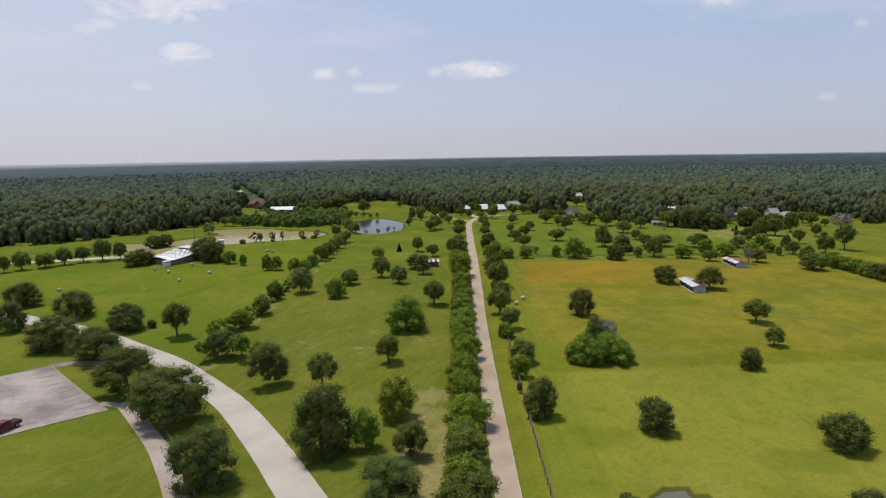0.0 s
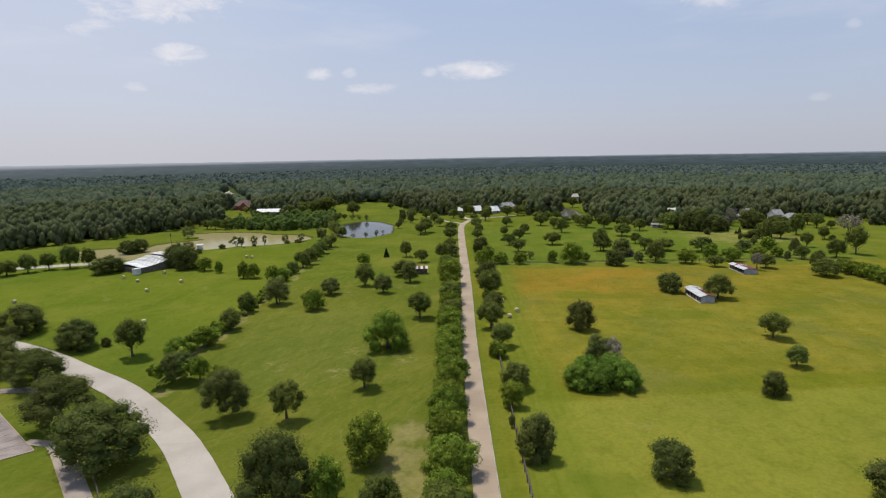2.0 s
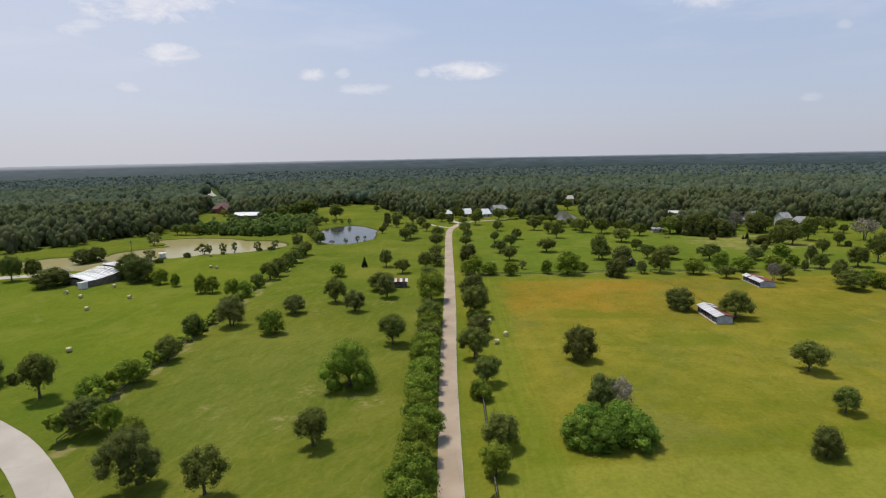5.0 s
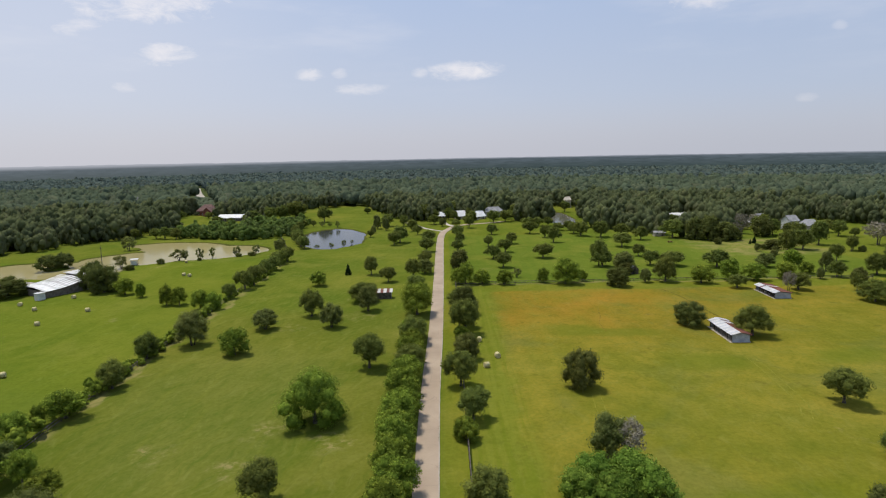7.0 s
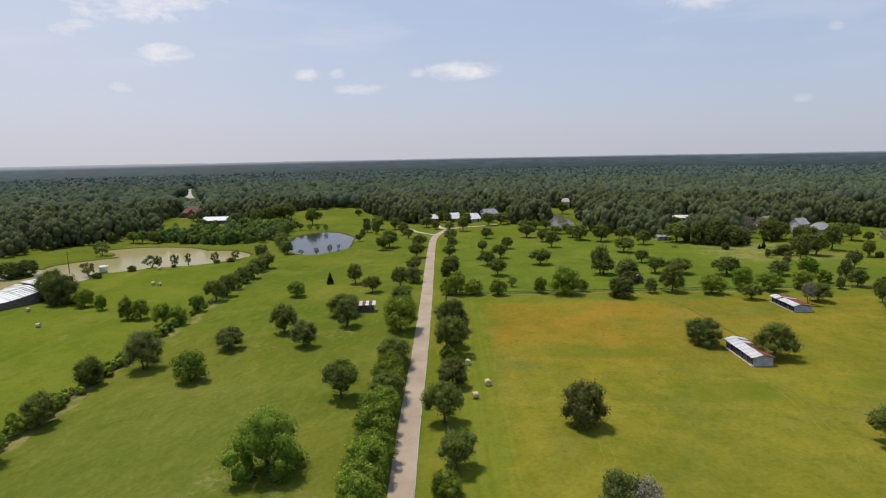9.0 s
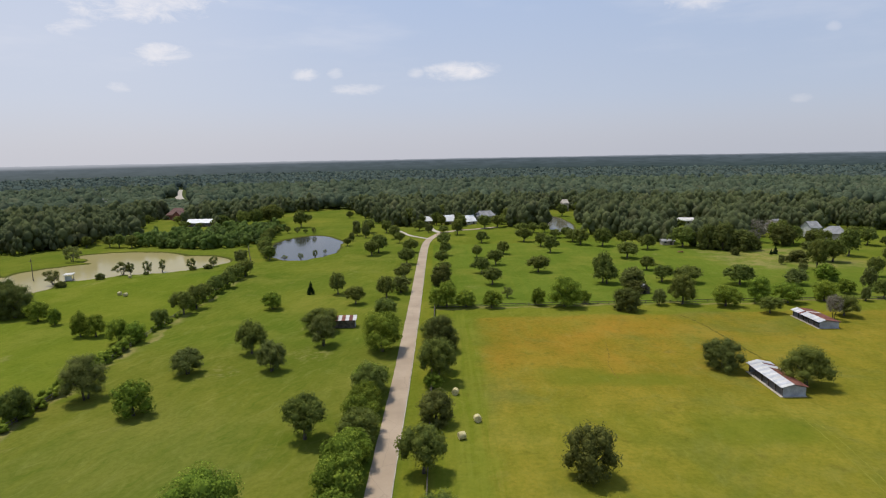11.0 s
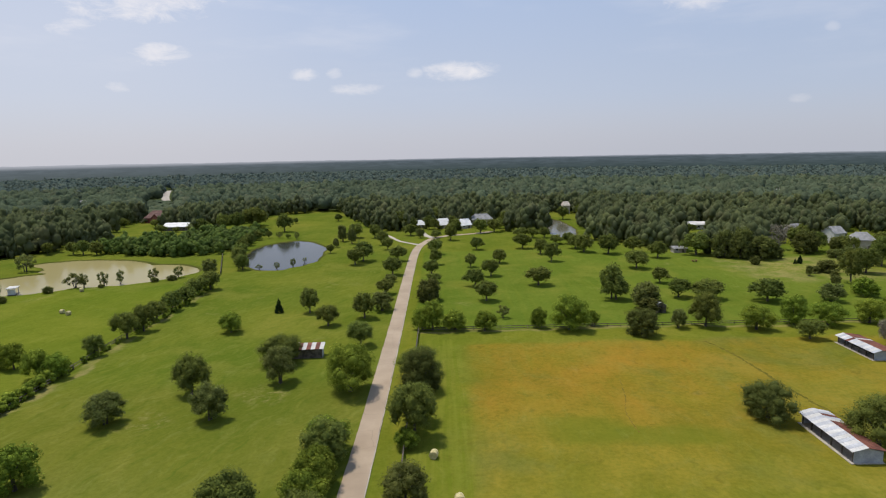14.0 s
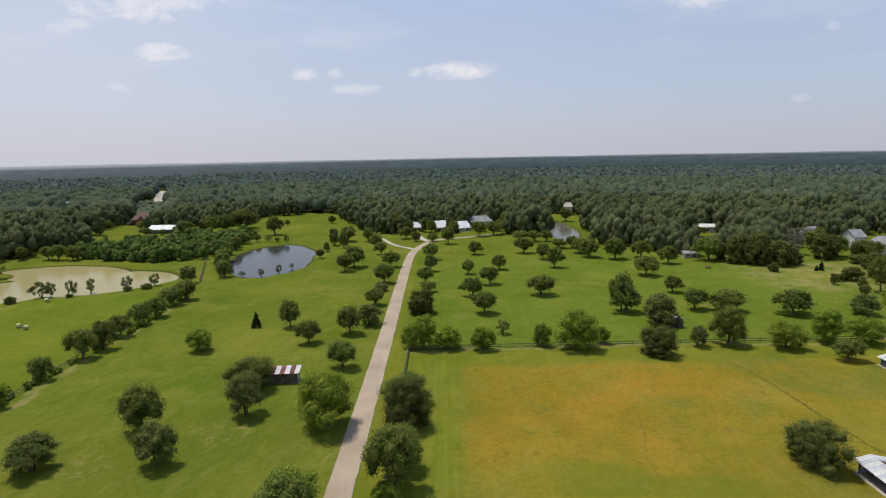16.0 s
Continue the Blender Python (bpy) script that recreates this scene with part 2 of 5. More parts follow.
def grass_field():
    m, t, b = material("grass", 1.0, 0.0, 0.0)
    p = place(t)
    wob = t.nodes.new("ShaderNodeTexNoise")
    put(t, wob.inputs["Vector"], p)
    wob.inputs["Scale"].default_value, wob.inputs["Detail"].default_value = 0.09, 4.0
    shift = t.nodes.new("ShaderNodeVectorMath")
    shift.operation = "MULTIPLY_ADD"
    put(t, shift.inputs[0], wob.outputs["Color"])
    shift.inputs[1].default_value = (9, 9, 0)
    put(t, shift.inputs[2], p)
    x0, y0, _ = split(t, p)
    x, y, _ = split(t, shift.outputs[0])
    x, y = maths(t, "SUBTRACT", x, 4.5), maths(t, "SUBTRACT", y, 4.5)

    def box(xa, xb, ya, yb, s, px=x, py=y):
        f = maths(t, "MULTIPLY", ramp(t, px, xa - s, xa + s), ramp(t, px, xb - s, xb + s, 1, 0))
        return maths(t, "MULTIPLY", f, maths(t, "MULTIPLY", ramp(t, py, ya - s, ya + s), ramp(t, py, yb - s, yb + s, 1, 0)))

    broad, mid, fine = grain(t, p, 0.018, 4), grain(t, p, 0.13, 5, 0.6), grain(t, p, 1.3, 4, 0.65)
    combed = grain(t, stretch(t, p, 1.0, 0.06, 1), 0.55, 3, 0.6)
    lawn = mix(t, ramp(t, broad, 0.35, 0.65), (0.096, 0.126, 0.017), (0.138, 0.151, 0.022))
    hay = mix(t, ramp(t, broad, 0.3, 0.7), (0.125, 0.145, 0.016), (0.152, 0.158, 0.02))
    pasture = mix(t, ramp(t, mid, 0.3, 0.7), (0.156, 0.148, 0.020), (0.220, 0.184, 0.027))
    gold = mix(t, ramp(t, grain(t, p, 0.07, 4), 0.3, 0.7), (0.215, 0.150, 0.020), (0.285, 0.162, 0.026))
    dry = (0.30, 0.235, 0.115)
    c = lawn
    c = mix(t, box(-170, -70, 118, 262, 4), c, mix(t, 0.45, lawn, hay))
    c = mix(t, maths(t, "MULTIPLY", box(3.5, 170, 207, 330, 2), 0.75), c, mix(t, mid, (0.088, 0.134, 0.020), (0.122, 0.158, 0.024)))
    c = mix(t, maths(t, "MULTIPLY", box(-66, -3.2, 15, 175, 6), 0.6), c, mix(t, mid, (0.100, 0.112, 0.016), (0.142, 0.136, 0.024)))
    c = mix(t, box(3.5, 170, -60, 206, 1.5), c, pasture)
    edge = maths(t, "ADD", maths(t, "MULTIPLY", x0, -0.08), maths(t, "ADD", maths(t, "MULTIPLY", y0, 0.75), maths(t, "MULTIPLY", y, 0.25)))
    c = mix(t, maths(t, "MULTIPLY", box(3.5, 170, -60, 69.5, 0.6, x0, edge), 0.92), c, mix(t, mid, (0.180, 0.186, 0.026), (0.216, 0.206, 0.035)))
    c = mix(t, maths(t, "MULTIPLY", box(8, 170, 69.8, 77, 1.8, x0, edge), 0.6), c, (0.125, 0.140, 0.012))
    g1 = maths(t, "MULTIPLY", maths(t, "MULTIPLY", box(16.5, 130, 135, 197, 1.6, x0, y0), ramp(t, x0, 62, 105, 1.0, 0.3)), ramp(t, grain(t, p, 0.05, 4, 0.55), 0.3, 0.6, 0.55, 1.0))
    g1 = maths(t, "MULTIPLY", g1, ramp(t, y, 132, 172, 0.15, 1.0))
    c = mix(t, g1, c, gold)
    sage = maths(t, "MULTIPLY", box(8, 160, 75, 200, 4), ramp(t, grain(t, p, 0.04, 5, 0.6, 0.6), 0.50, 0.66, 0.0, 0.6))
    c = mix(t, sage, c, mix(t, mid, (0.105, 0.122, 0.024), (0.150, 0.150, 0.046)))
    c = mix(t, maths(t, "MULTIPLY", box(3.6, 14, 20, 208, 1.2), 0.65), c, mix(t, mid, (0.120, 0.150, 0.018), (0.165, 0.176, 0.024)))
    c = mix(t, maths(t, "MULTIPLY", box(8, 160, 75, 200, 4), ramp(t, grain(t, p, 0.22, 5, 0.7), 0.56, 0.72, 0.0, 0.45)), c, (0.088, 0.082, 0.018))
    c = mix(t, maths(t, "MULTIPLY", box(5, 17, 172, 206, 3), 0.6), c, lawn)
    c = mix(t, maths(t, "MULTIPLY", box(5, 150, 197, 207, 1.5), 0.7), c, mix(t, 0.5, lawn, (0.15, 0.165, 0.018)))
    c = mix(t, maths(t, "MULTIPLY", box(0.6, 4.0, 20, 330, 0.5, x0, y0), 0.5), c, (0.175, 0.17, 0.02))
    # dry earth under the close rows of trees and along fences
    bare = maths(t, "MULTIPLY", box(-17, -5, 10, 62, 2), ramp(t, mid, 0.30, 0.52))
    c = mix(t, maths(t, "MULTIPLY", bare, 0.8), c, dry)
    c = mix(t, maths(t, "MULTIPLY", box(5, 150, 206.8, 208.2, 0.5, px=x0), 0.55), c, dry)
    c = mix(t, maths(t, "MULTIPLY", box(-67.5, -65.5, 80, 262, 0.6), maths(t, "MULTIPLY", ramp(t, mid, 0.4, 0.6), 0.65)), c, dry)
    c = mix(t, maths(t, "MULTIPLY", box(120, 175, 255, 300, 5), ramp(t, mid, 0.35, 0.65, 0, 0.6)), c, dry)
    swathe = grain(t, p, 0.032, 6, 0.62, 0.8)
    c = mix(t, ramp(t, swathe, 0.42, 0.62, 0.0, 0.55), c, mix(t, 0.5, c, (0.050, 0.092, 0.008)))
    c = mix(t, ramp(t, grain(t, p, 0.045, 5, 0.6, 0.5), 0.48, 0.68, 0.0, 0.5), c, mix(t, 0.6, c, (0.235, 0.205, 0.045)))
    bleached = ramp(t, maths(t, "ADD", maths(t, "POWER", maths(t, "DIVIDE", maths(t, "ADD", x, 42.0), 26.0), 2.0), maths(t, "POWER", maths(t, "DIVIDE", maths(t, "SUBTRACT", y, 112.0), 38.0), 2.0)), 0.2, 1.0, 0.16, 0.0)
    c = mix(t, bleached, c, (0.175, 0.180, 0.055))
    # faint mowing lines, worn tufts and paler seed heads
    c = mix(t, ramp(t, combed, 0.45, 0.75, 0, 0.22), c, (0.180, 0.178, 0.026))
    worn_spots = maths(t, "MULTIPLY", ramp(t, grain(t, p, 0.05, 6, 0.7, 1.0), 0.60, 0.74), ramp(t, mid, 0.4, 0.6))
    c = mix(t, maths(t, "MULTIPLY", worn_spots, 0.5), c, dry)
    c = mix(t, ramp(t, fine, 0.35, 0.70, 0.0, 0.24), c, (0.045, 0.064, 0.006))
    # brushed swathes where the mower went, slanting across the west meadow and along the pasture
    slant = t.nodes.new("ShaderNodeCombineXYZ")
    put(t, slant.inputs[0], maths(t, "ADD", maths(t, "MULTIPLY", x, 0.90), maths(t, "MULTIPLY", y, -0.44)))
    put(t, slant.inputs[1], maths(t, "ADD", maths(t, "MULTIPLY", x, 0.06), maths(t, "MULTIPLY", y, 0.12)))
    brushed = grain(t, slant.outputs[0], 0.75, 6, 0.72, 0.3)
    west = maths(t, "MULTIPLY", ramp(t, x0, -2.5, -1.5, 1.0, 0.35), ramp(t, x0, -72, -66, 0.3, 1.0))
    c = mix(t, maths(t, "MULTIPLY", ramp(t, brushed, 0.50, 0.74, 0.0, 0.42), west), c, (0.180, 0.185, 0.050))
    c = mix(t, maths(t, "MULTIPLY", ramp(t, brushed, 0.50, 0.30, 0.0, 0.45), west), c, (0.062, 0.100, 0.012))
    rows = grain(t, stretch(t, p, 1.0, 0.035, 1), 0.9, 3, 0.6)
    verge = box(4.6, 15.5, 30, 200, 1.0, x0, y0)
    c = mix(t, maths(t, "MULTIPLY", ramp(t, rows, 0.45, 0.65, 0.0, 0.40), verge), c, (0.165, 0.178, 0.026))
    c = mix(t, maths(t, "MULTIPLY", ramp(t, rows, 0.50, 0.35, 0.0, 0.45), verge), c, (0.105, 0.135, 0.012))
    # straw-coloured bare spots, lush spots and ant-hill flecks
    fleck = ramp(t, grain(t, p, 0.55, 6, 0.72, 0.3), 0.46, 0.74)
    for cx, cy, r, tint, power in ((-28.5, 100, 6.5, dry, 0.75), (-17, 94.5, 5.5, dry, 0.75), (-31.6, 89.5, 4.5, dry, 0.8), (-45, 94.5, 4.5, dry, 0.6), (-22.5, 170, 6.5, dry, 0.7),
                                   (-40.5, 158.5, 6.0, dry, 0.6), (23.5, 26.5, 6.0, dry, 0.6), (30, 26.5, 3.5, dry, 0.5), (140, 280, 16, dry, 0.8), (158, 276, 14, dry, 0.7)):
        away = maths(t, "SQRT", maths(t, "ADD", maths(t, "POWER", maths(t, "SUBTRACT", x, cx), 2.0), maths(t, "POWER", maths(t, "SUBTRACT", y, cy), 2.0)))
        c = mix(t, maths(t, "MULTIPLY", ramp(t, away, 0.3 * r, r, power, 0.0), fleck), c, tint)
    for cx, cy, rx, ry in ((15.5, 43, 7, 5), (44, 34, 9, 4), (46, 150, 12, 5), (34, 152, 8, 7), (58, 128, 12, 6), (90, 130, 14, 6)):
        away = maths(t, "ADD", maths(t, "POWER", maths(t, "DIVIDE", maths(t, "SUBTRACT", x, cx), rx), 2.0), maths(t, "POWER", maths(t, "DIVIDE", maths(t, "SUBTRACT", y, cy), ry), 2.0))
        c = mix(t, ramp(t, away, 0.1, 1.0, 0.5, 0.0), c, (0.090, 0.122, 0.014))
    c = mix(t, ramp(t, grain(t, p, 0.28, 6, 0.7, 0.6), 0.45, 0.72, 0.0, 0.28), c, (0.055, 0.086, 0.008))
    pale = grain(t, stretch(t, p, 1.0, 0.45, 1), 0.42, 6, 0.72, 0.8)
    c = mix(t, ramp(t, pale, 0.52, 0.74, 0.0, 0.22), c, mix(t, 0.55, c, (0.33, 0.31, 0.10)))
    # darker rank grass and mud on the pond banks
    z0 = split(t, p)[2]
    bank = maths(t, "MULTIPLY", ramp(t, z0, -0.02, -0.22), maths(t, "MAXIMUM", ramp(t, y0, 205, 225), box(12, 32, 14, 32, 1.0, x0, y0)))
    c = mix(t, maths(t, "MULTIPLY", bank, 0.85), c, mix(t, mid, (0.040, 0.048, 0.012), (0.085, 0.08, 0.026)))
    # forest floor
    far = maths(t, "MAXIMUM", ramp(t, y0, 545, 560), maths(t, "MAXIMUM", ramp(t, x0, 330, 350), ramp(t, x0, -290, -310)))
    c = mix(t, far, c, mix(t, mid, (0.050, 0.066, 0.026), (0.075, 0.092, 0.036)))
    c = mix(t, ramp(t, x0, -2.5, -1.5), mix(t, 1.0, c, (0.96, 0.95, 0.85), "MULTIPLY"), mix(t, 1.0, c, (0.97, 0.96, 0.82), "MULTIPLY"))
    c = mix(t, box(-240, -68, 90, 270, 3, x0, y0), c, mix(t, 1.0, c, (0.96, 1.02, 0.95), "MULTIPLY"))
    put(t, b.inputs["Base Color"], c)
    relief(t, b, maths(t, "ADD", fine, mid), 0.5, 0.15)
    return m


GRASS = grass_field()


def pond_water(name, shallow, rough, spec):
    m, t, b = material(name, rough, 0.0, spec)
    p = place(t)
    put(t, b.inputs["Base Color"], mix(t, grain(t, p, 0.03, 3), shallow, tuple(0.8 * v for v in shallow)))
    b.inputs["IOR"].default_value = 1.33
    relief(t, b, grain(t, p, 1.4, 3), 0.06, 0.05)
    return m


CLEAR = pond_water("blue_pond_water", (0.04, 0.042, 0.036), 0.1, 0.28)
MUD = pond_water("silty_pond_water", (0.31, 0.262, 0.115), 0.12, 0.06)
BROWN = pond_water("brown_pond_water", (0.13, 0.122, 0.085), 0.12, 0.2)


# ---- helpers for meshes ----
def part(name, bm, mat, parent=None, label=""):
    me = bpy.data.meshes.new(name)
    bm.to_mesh(me)
    bm.free()
    for one in (mat if isinstance(mat, (list, tuple)) else (mat,)):
        me.materials.append(one)
    ob = new(name, me)
    ob.parent = parent
    if label:
        ob["label"] = label
    return ob


def share(name, me, parent, m):
    ob = new(name, me)
    ob.parent, ob.matrix_basis = parent, m
    return ob


def block(bm, x0, x1, y0, y1, z0, z1, bevel=0.0):
    """A box; its edges rounded by bevel."""
    out = bmesh.ops.create_cube(bm, size=1, matrix=Matrix.Translation(((x0 + x1) / 2, (y0 + y1) / 2, (z0 + z1) / 2))
                                @ Matrix.Diagonal((x1 - x0, y1 - y0, z1 - z0, 1)))
    if bevel:
        edges = {e for v in out["verts"] for e in v.link_edges}
        bmesh.ops.bevel(bm, geom=list(edges), offset=bevel, segments=2, affect="EDGES", profile=0.6)
    return bm


def box_part(name, mat, parent, x0, x1, y0, y1, z0, z1, bevel=0.0, label=""):
    return part(name, block(bmesh.new(), x0, x1, y0, y1, z0, z1, bevel), mat, parent, label)


def rod(bm, a, b, r0, r1, sides=7):
    a, b = Vector(a), Vector(b)
    d = b - a
    m = Matrix.Translation((a + b) / 2) @ d.to_track_quat("Z", "Y").to_matrix().to_4x4()
    bmesh.ops.create_cone(bm, cap_ends=True, segments=sides, radius1=r0, radius2=r1, depth=d.length, matrix=m)
    return bm


def prism(bm, pts, y0, y1):
    """Extrudes the outline pts (x, z) from y0 to y1."""
    a = [bm.verts.new((x, y0, z)) for x, z in pts]
    b = [bm.verts.new((x, y1, z)) for x, z in pts]
    bm.faces.new(a), bm.faces.new(b[::-1])
    for i in range(len(pts)):
        j = (i + 1) % len(pts)
        bm.faces.new((a[j], a[i], b[i], b[j]))
    bmesh.ops.recalc_face_normals(bm, faces=bm.faces)
    return bm


def empty(name, m, label, category, group="", kind=""):
    ob = new(name)
    ob.matrix_basis = m
    return tagged(ob, label, category, group, kind)


def smooth_line(points, step=2.0):
    """A soft curve through the points."""
    p = [Vector((*q, 0)) for q in points]
    p = [2 * p[0] - p[1], *p, 2 * p[-1] - p[-2]]
    out = []
    for a, b, c, d in zip(p, p[1:], p[2:], p[3:]):
        n = max(1, int((c - b).length / step))
        for i in range(n):
            s = i / n
            out.append(0.5 * (2 * b + (c - a) * s + (2 * a - 5 * b + 4 * c - d) * s * s + (3 * b - a - 3 * c + d) * s ** 3))
    return out + [p[-2]]


def band(line, left, right, z0, z1, ragged=0.0, seed=1):
    """A slab along a line, from left to right of it (metres, right is plus)."""
    rnd = random.Random(seed)
    bm, rows = bmesh.new(), []
    for i, q in enumerate(line):
        d = (line[min(i + 1, len(line) - 1)] - line[max(i - 1, 0)]).normalized()
        side_way = Vector((d.y, -d.x, 0))
        a, b = q + side_way * (left + rnd.uniform(-ragged, ragged)), q + side_way * (right + rnd.uniform(-ragged, ragged))
        rows.append([bm.verts.new((v.x, v.y, z + float(terrain(v.x, v.y)))) for v, z in ((a, z0), (a, z1), (b, z1), (b, z0))])
    for r, s in zip(rows, rows[1:]):
        for i in range(3):
            bm.faces.new((r[i], r[i + 1], s[i + 1], s[i]))
    bm.faces.new(rows[0]), bm.faces.new(rows[-1][::-1])
    bmesh.ops.recalc_face_normals(bm, faces=bm.faces)
    return bm


# ---- ground ----
def blob(x, y, cx, cy, rx, ry, turn=0.0):
    c, s = math.cos(radians(turn)), math.sin(radians(turn))
    u, v = (x - cx) * c + (y - cy) * s, -(x - cx) * s + (y - cy) * c
    return (u / rx) ** 2 + (v / ry) ** 2


def wet(x, y):
    """How deep inside a pond: above 0 is water."""
    e = 0.10 * np.sin(x * 0.21 + 1.3) * np.cos(y * 0.17) + 0.06 * np.sin(0.55 * x + 0.4 * y)
    pond = 1 - blob(x, y, -60.5, 335.5, 18, 40.5, 8)
    arm = 1 - blob(x, y, -115, 291, 29, 21, 14)
    bay = 1 - blob(x, y, -139, 312, 28, 15, -8)
    west = 1 - blob(x, y, -166, 251, 33, 18, -10)
    north = 1 - blob(x, y, -140, 277, 26, 20, 25)
    east = 1 - blob(x, y, 82, 413, 9, 46, -3)
    stock_pond = 1 - blob(x, y, 21.6, 22.0, 4.8, 4.4)
    far_bank = 1 - blob(x, y, -172, 305, 20, 11, -10)
    lake = np.maximum(np.maximum(arm, bay), np.maximum(west, north))
    lake = np.minimum(lake, -1.5 * far_bank + 0.1)
    lake = np.minimum(lake, 0.6 - 1.2 * (1 - blob(x, y, -164, 254, 7, 7)))
    return np.maximum(np.maximum(pond, lake), np.maximum(east, stock_pond)) + e * 0.8


def terrain(x, y):
    """The shallow hollow beside the street."""
    return -2.6 * np.exp(-((x + 65) / 36) ** 2 - ((y - 72) / 30) ** 2)


def ground_height(x, y):
    w = np.clip((wet(x, y) + 0.17) / 0.52, 0, 1)
    dip = -1.3 * w * w * (3 - 2 * w)
    return dip + terrain(x, y)


def stations(near0, near1, step, far0, far1):
    inner = list(np.arange(near0, near1 + 0.1, step))
    out, s, v = [], step, near1
    while v < far1:
        s *= 1.25
        v = min(v + s, far1)
        out.append(v)
    back, s, v = [], step, near0
    while v > far0:
        s *= 1.25
        v = max(v - s, far0)
        back.append(v)
    return np.array(back[::-1] + inner + out)


def sheet(name, xs, ys, zs, mat):
    nx, ny = len(xs), len(ys)
    gx, gy = np.meshgrid(xs, ys)
    co = np.stack([gx, gy, zs(gx, gy)], -1).reshape(-1, 3)
    i = np.arange(nx * ny).reshape(ny, nx)
    quads = np.stack([i[:-1, :-1], i[:-1, 1:], i[1:, 1:], i[1:, :-1]], -1).reshape(-1, 4)
    me = bpy.data.meshes.new(name)
    me.from_pydata(co.tolist(), [], quads.tolist())
    me.polygons.foreach_set("use_smooth", [True] * len(quads))
    me.materials.append(mat)
    return new(name, me)


ground = sheet("ground", stations(-240, 250, 2.0, -6000, 6000), stations(-10, 480, 2.0, -900, 6500), ground_height, GRASS)
tagged(ground, "green mown meadow and yellowing pasture grass", "grass field", kind="structure")


def flat(gx, gy):
    return np.full_like(gx, -0.42)


for name, x0, x1, y0, y1, mat, label in (("water_pond", -79.9, -30, 280, 392, CLEAR, "still dark-blue pond reflecting the sky"),
                                         ("water_lake", -215, -80, 205, 345, MUD, "silty olive-brown pond with grassy banks"),
                                         ("water_channel", 62, 104, 358, 466, BROWN, "small brown pond among trees"),
                                         ("water_stock_pond", 15, 29, 16, 28, BROWN, "tiny grey stock pond in yellowing pasture")):
    tagged(sheet(name, np.linspace(x0, x1, 8), np.linspace(y0, y1, 8), flat, mat), label, "pond", kind="structure")

# ---- roads ----
drive_line = smooth_line([(-1.3, -28), (-1.5, 20), (-1.9, 70), (-1.9, 113), (-1.3, 150), (-0.95, 190), (-0.75, 225), (-0.6, 280), (-0.1, 325), (1.2, 345), (3.4, 357), (8.5, 374), (17, 384), (29, 389), (42, 397)])
drive = tagged(part("road_drive", band(drive_line, -1.78, 1.80, -0.3, 0.09, 0.05), DRIVE),
               "long straight tan concrete driveway between tree rows", "driveway", kind="structure")
part("road_edge", band(drive_line, 1.802, 1.92, -0.3, 0.10, 0.03), CEMENT, drive, "pale concrete edge strip")
street_line = smooth_line([(40, -110), (16, -62), (0, -33), (-12, -10), (-21.5, 12), (-29.4, 25), (-42, 44.6), (-55.4, 63.5), (-73.2, 81.5), (-90.3, 92.3), (-107, 102.5), (-132.5, 115), (-165, 129), (-230, 151)])
street = tagged(part("road_street", band(street_line, -3.2, 2.85, -0.3, 0.10, 0.03), STREET),
                "curving pale concrete street with grass verges", "street", kind="structure")
path_line = smooth_line([(4, -64), (-12, -36), (-28, -8), (-40, 13), (-46.9, 25.3), (-56.3, 39.2), (-64.2, 49), (-70.3, 56.3), (-75, 61.5)])
footpath = tagged(part("pavement_path", band(path_line, -1.5, 1.5, -0.3, 0.08, 0.05), PATH_TOP), "cracked grey asphalt path with pale kerb", "path", kind="structure")
part("kerb", band(path_line, -1.70, -1.502, -0.3, 0.14, 0.02), DRIVE, footpath)
part("path_branch", band(smooth_line([(-71.5, 58.2), (-75, 60), (-79.5, 60.6)]), -1.1, 1.1, -0.3, 0.07), PATH_TOP, footpath)


def draped(u0, du, dv, nu, nv, z):
    """A paved patch that follows the ground: from u0 along du and dv, with a skirt round it."""
    bm = bmesh.new()
    grid = [[None] * (nv + 1) for _ in range(nu + 1)]
    for i in range(nu + 1):
        for j in range(nv + 1):
            q = Vector(u0) + Vector(du) * i / nu + Vector(dv) * j / nv
            grid[i][j] = bm.verts.new((q.x, q.y, z + float(terrain(q.x, q.y))))
    for i in range(nu):
        for j in range(nv):
            bm.faces.new((grid[i][j], grid[i + 1][j], grid[i + 1][j + 1], grid[i][j + 1]))
    out = bmesh.ops.extrude_edge_only(bm, edges=[e for e in bm.edges if e.is_boundary])
    bmesh.ops.translate(bm, vec=(0, 0, -0.4), verts=[v for v in out["geom"] if isinstance(v, bmesh.types.BMVert)])
    bmesh.ops.recalc_face_normals(bm, faces=bm.faces)
    return bm


lot = tagged(part("pavement_lot", draped((-102, 79.3), (26, -21.9), (-21.9, -26), 18, 18, 0.10), LOT), "worn grey asphalt car park with faded bay lines", "car park", kind="structure")
part("lot_kerb", band([Vector((-102 + 1.3 * i, 79.3 - 1.095 * i, 0)) for i in range(21)], -0.2, -0.002, -0.3, 0.15), DRIVE, lot)
part("lot_kerb", band([Vector((-76 - 1.095 * i, 57.4 - 1.3 * i, 0)) for i in range(21)], -0.3, -0.002, -0.3, 0.13), DRIVE, lot)
for i in range(10):
    at = Vector((-99 + 2.2 * i, 76.8 - 1.853 * i, 0))
    part("bay_line", band([at + Vector((-0.644, -0.765, 0)) * k for k in (0.6, 1.8, 3.0, 4.4)], -0.06, 0.06, 0.0, 0.17), CEMENT, lot)
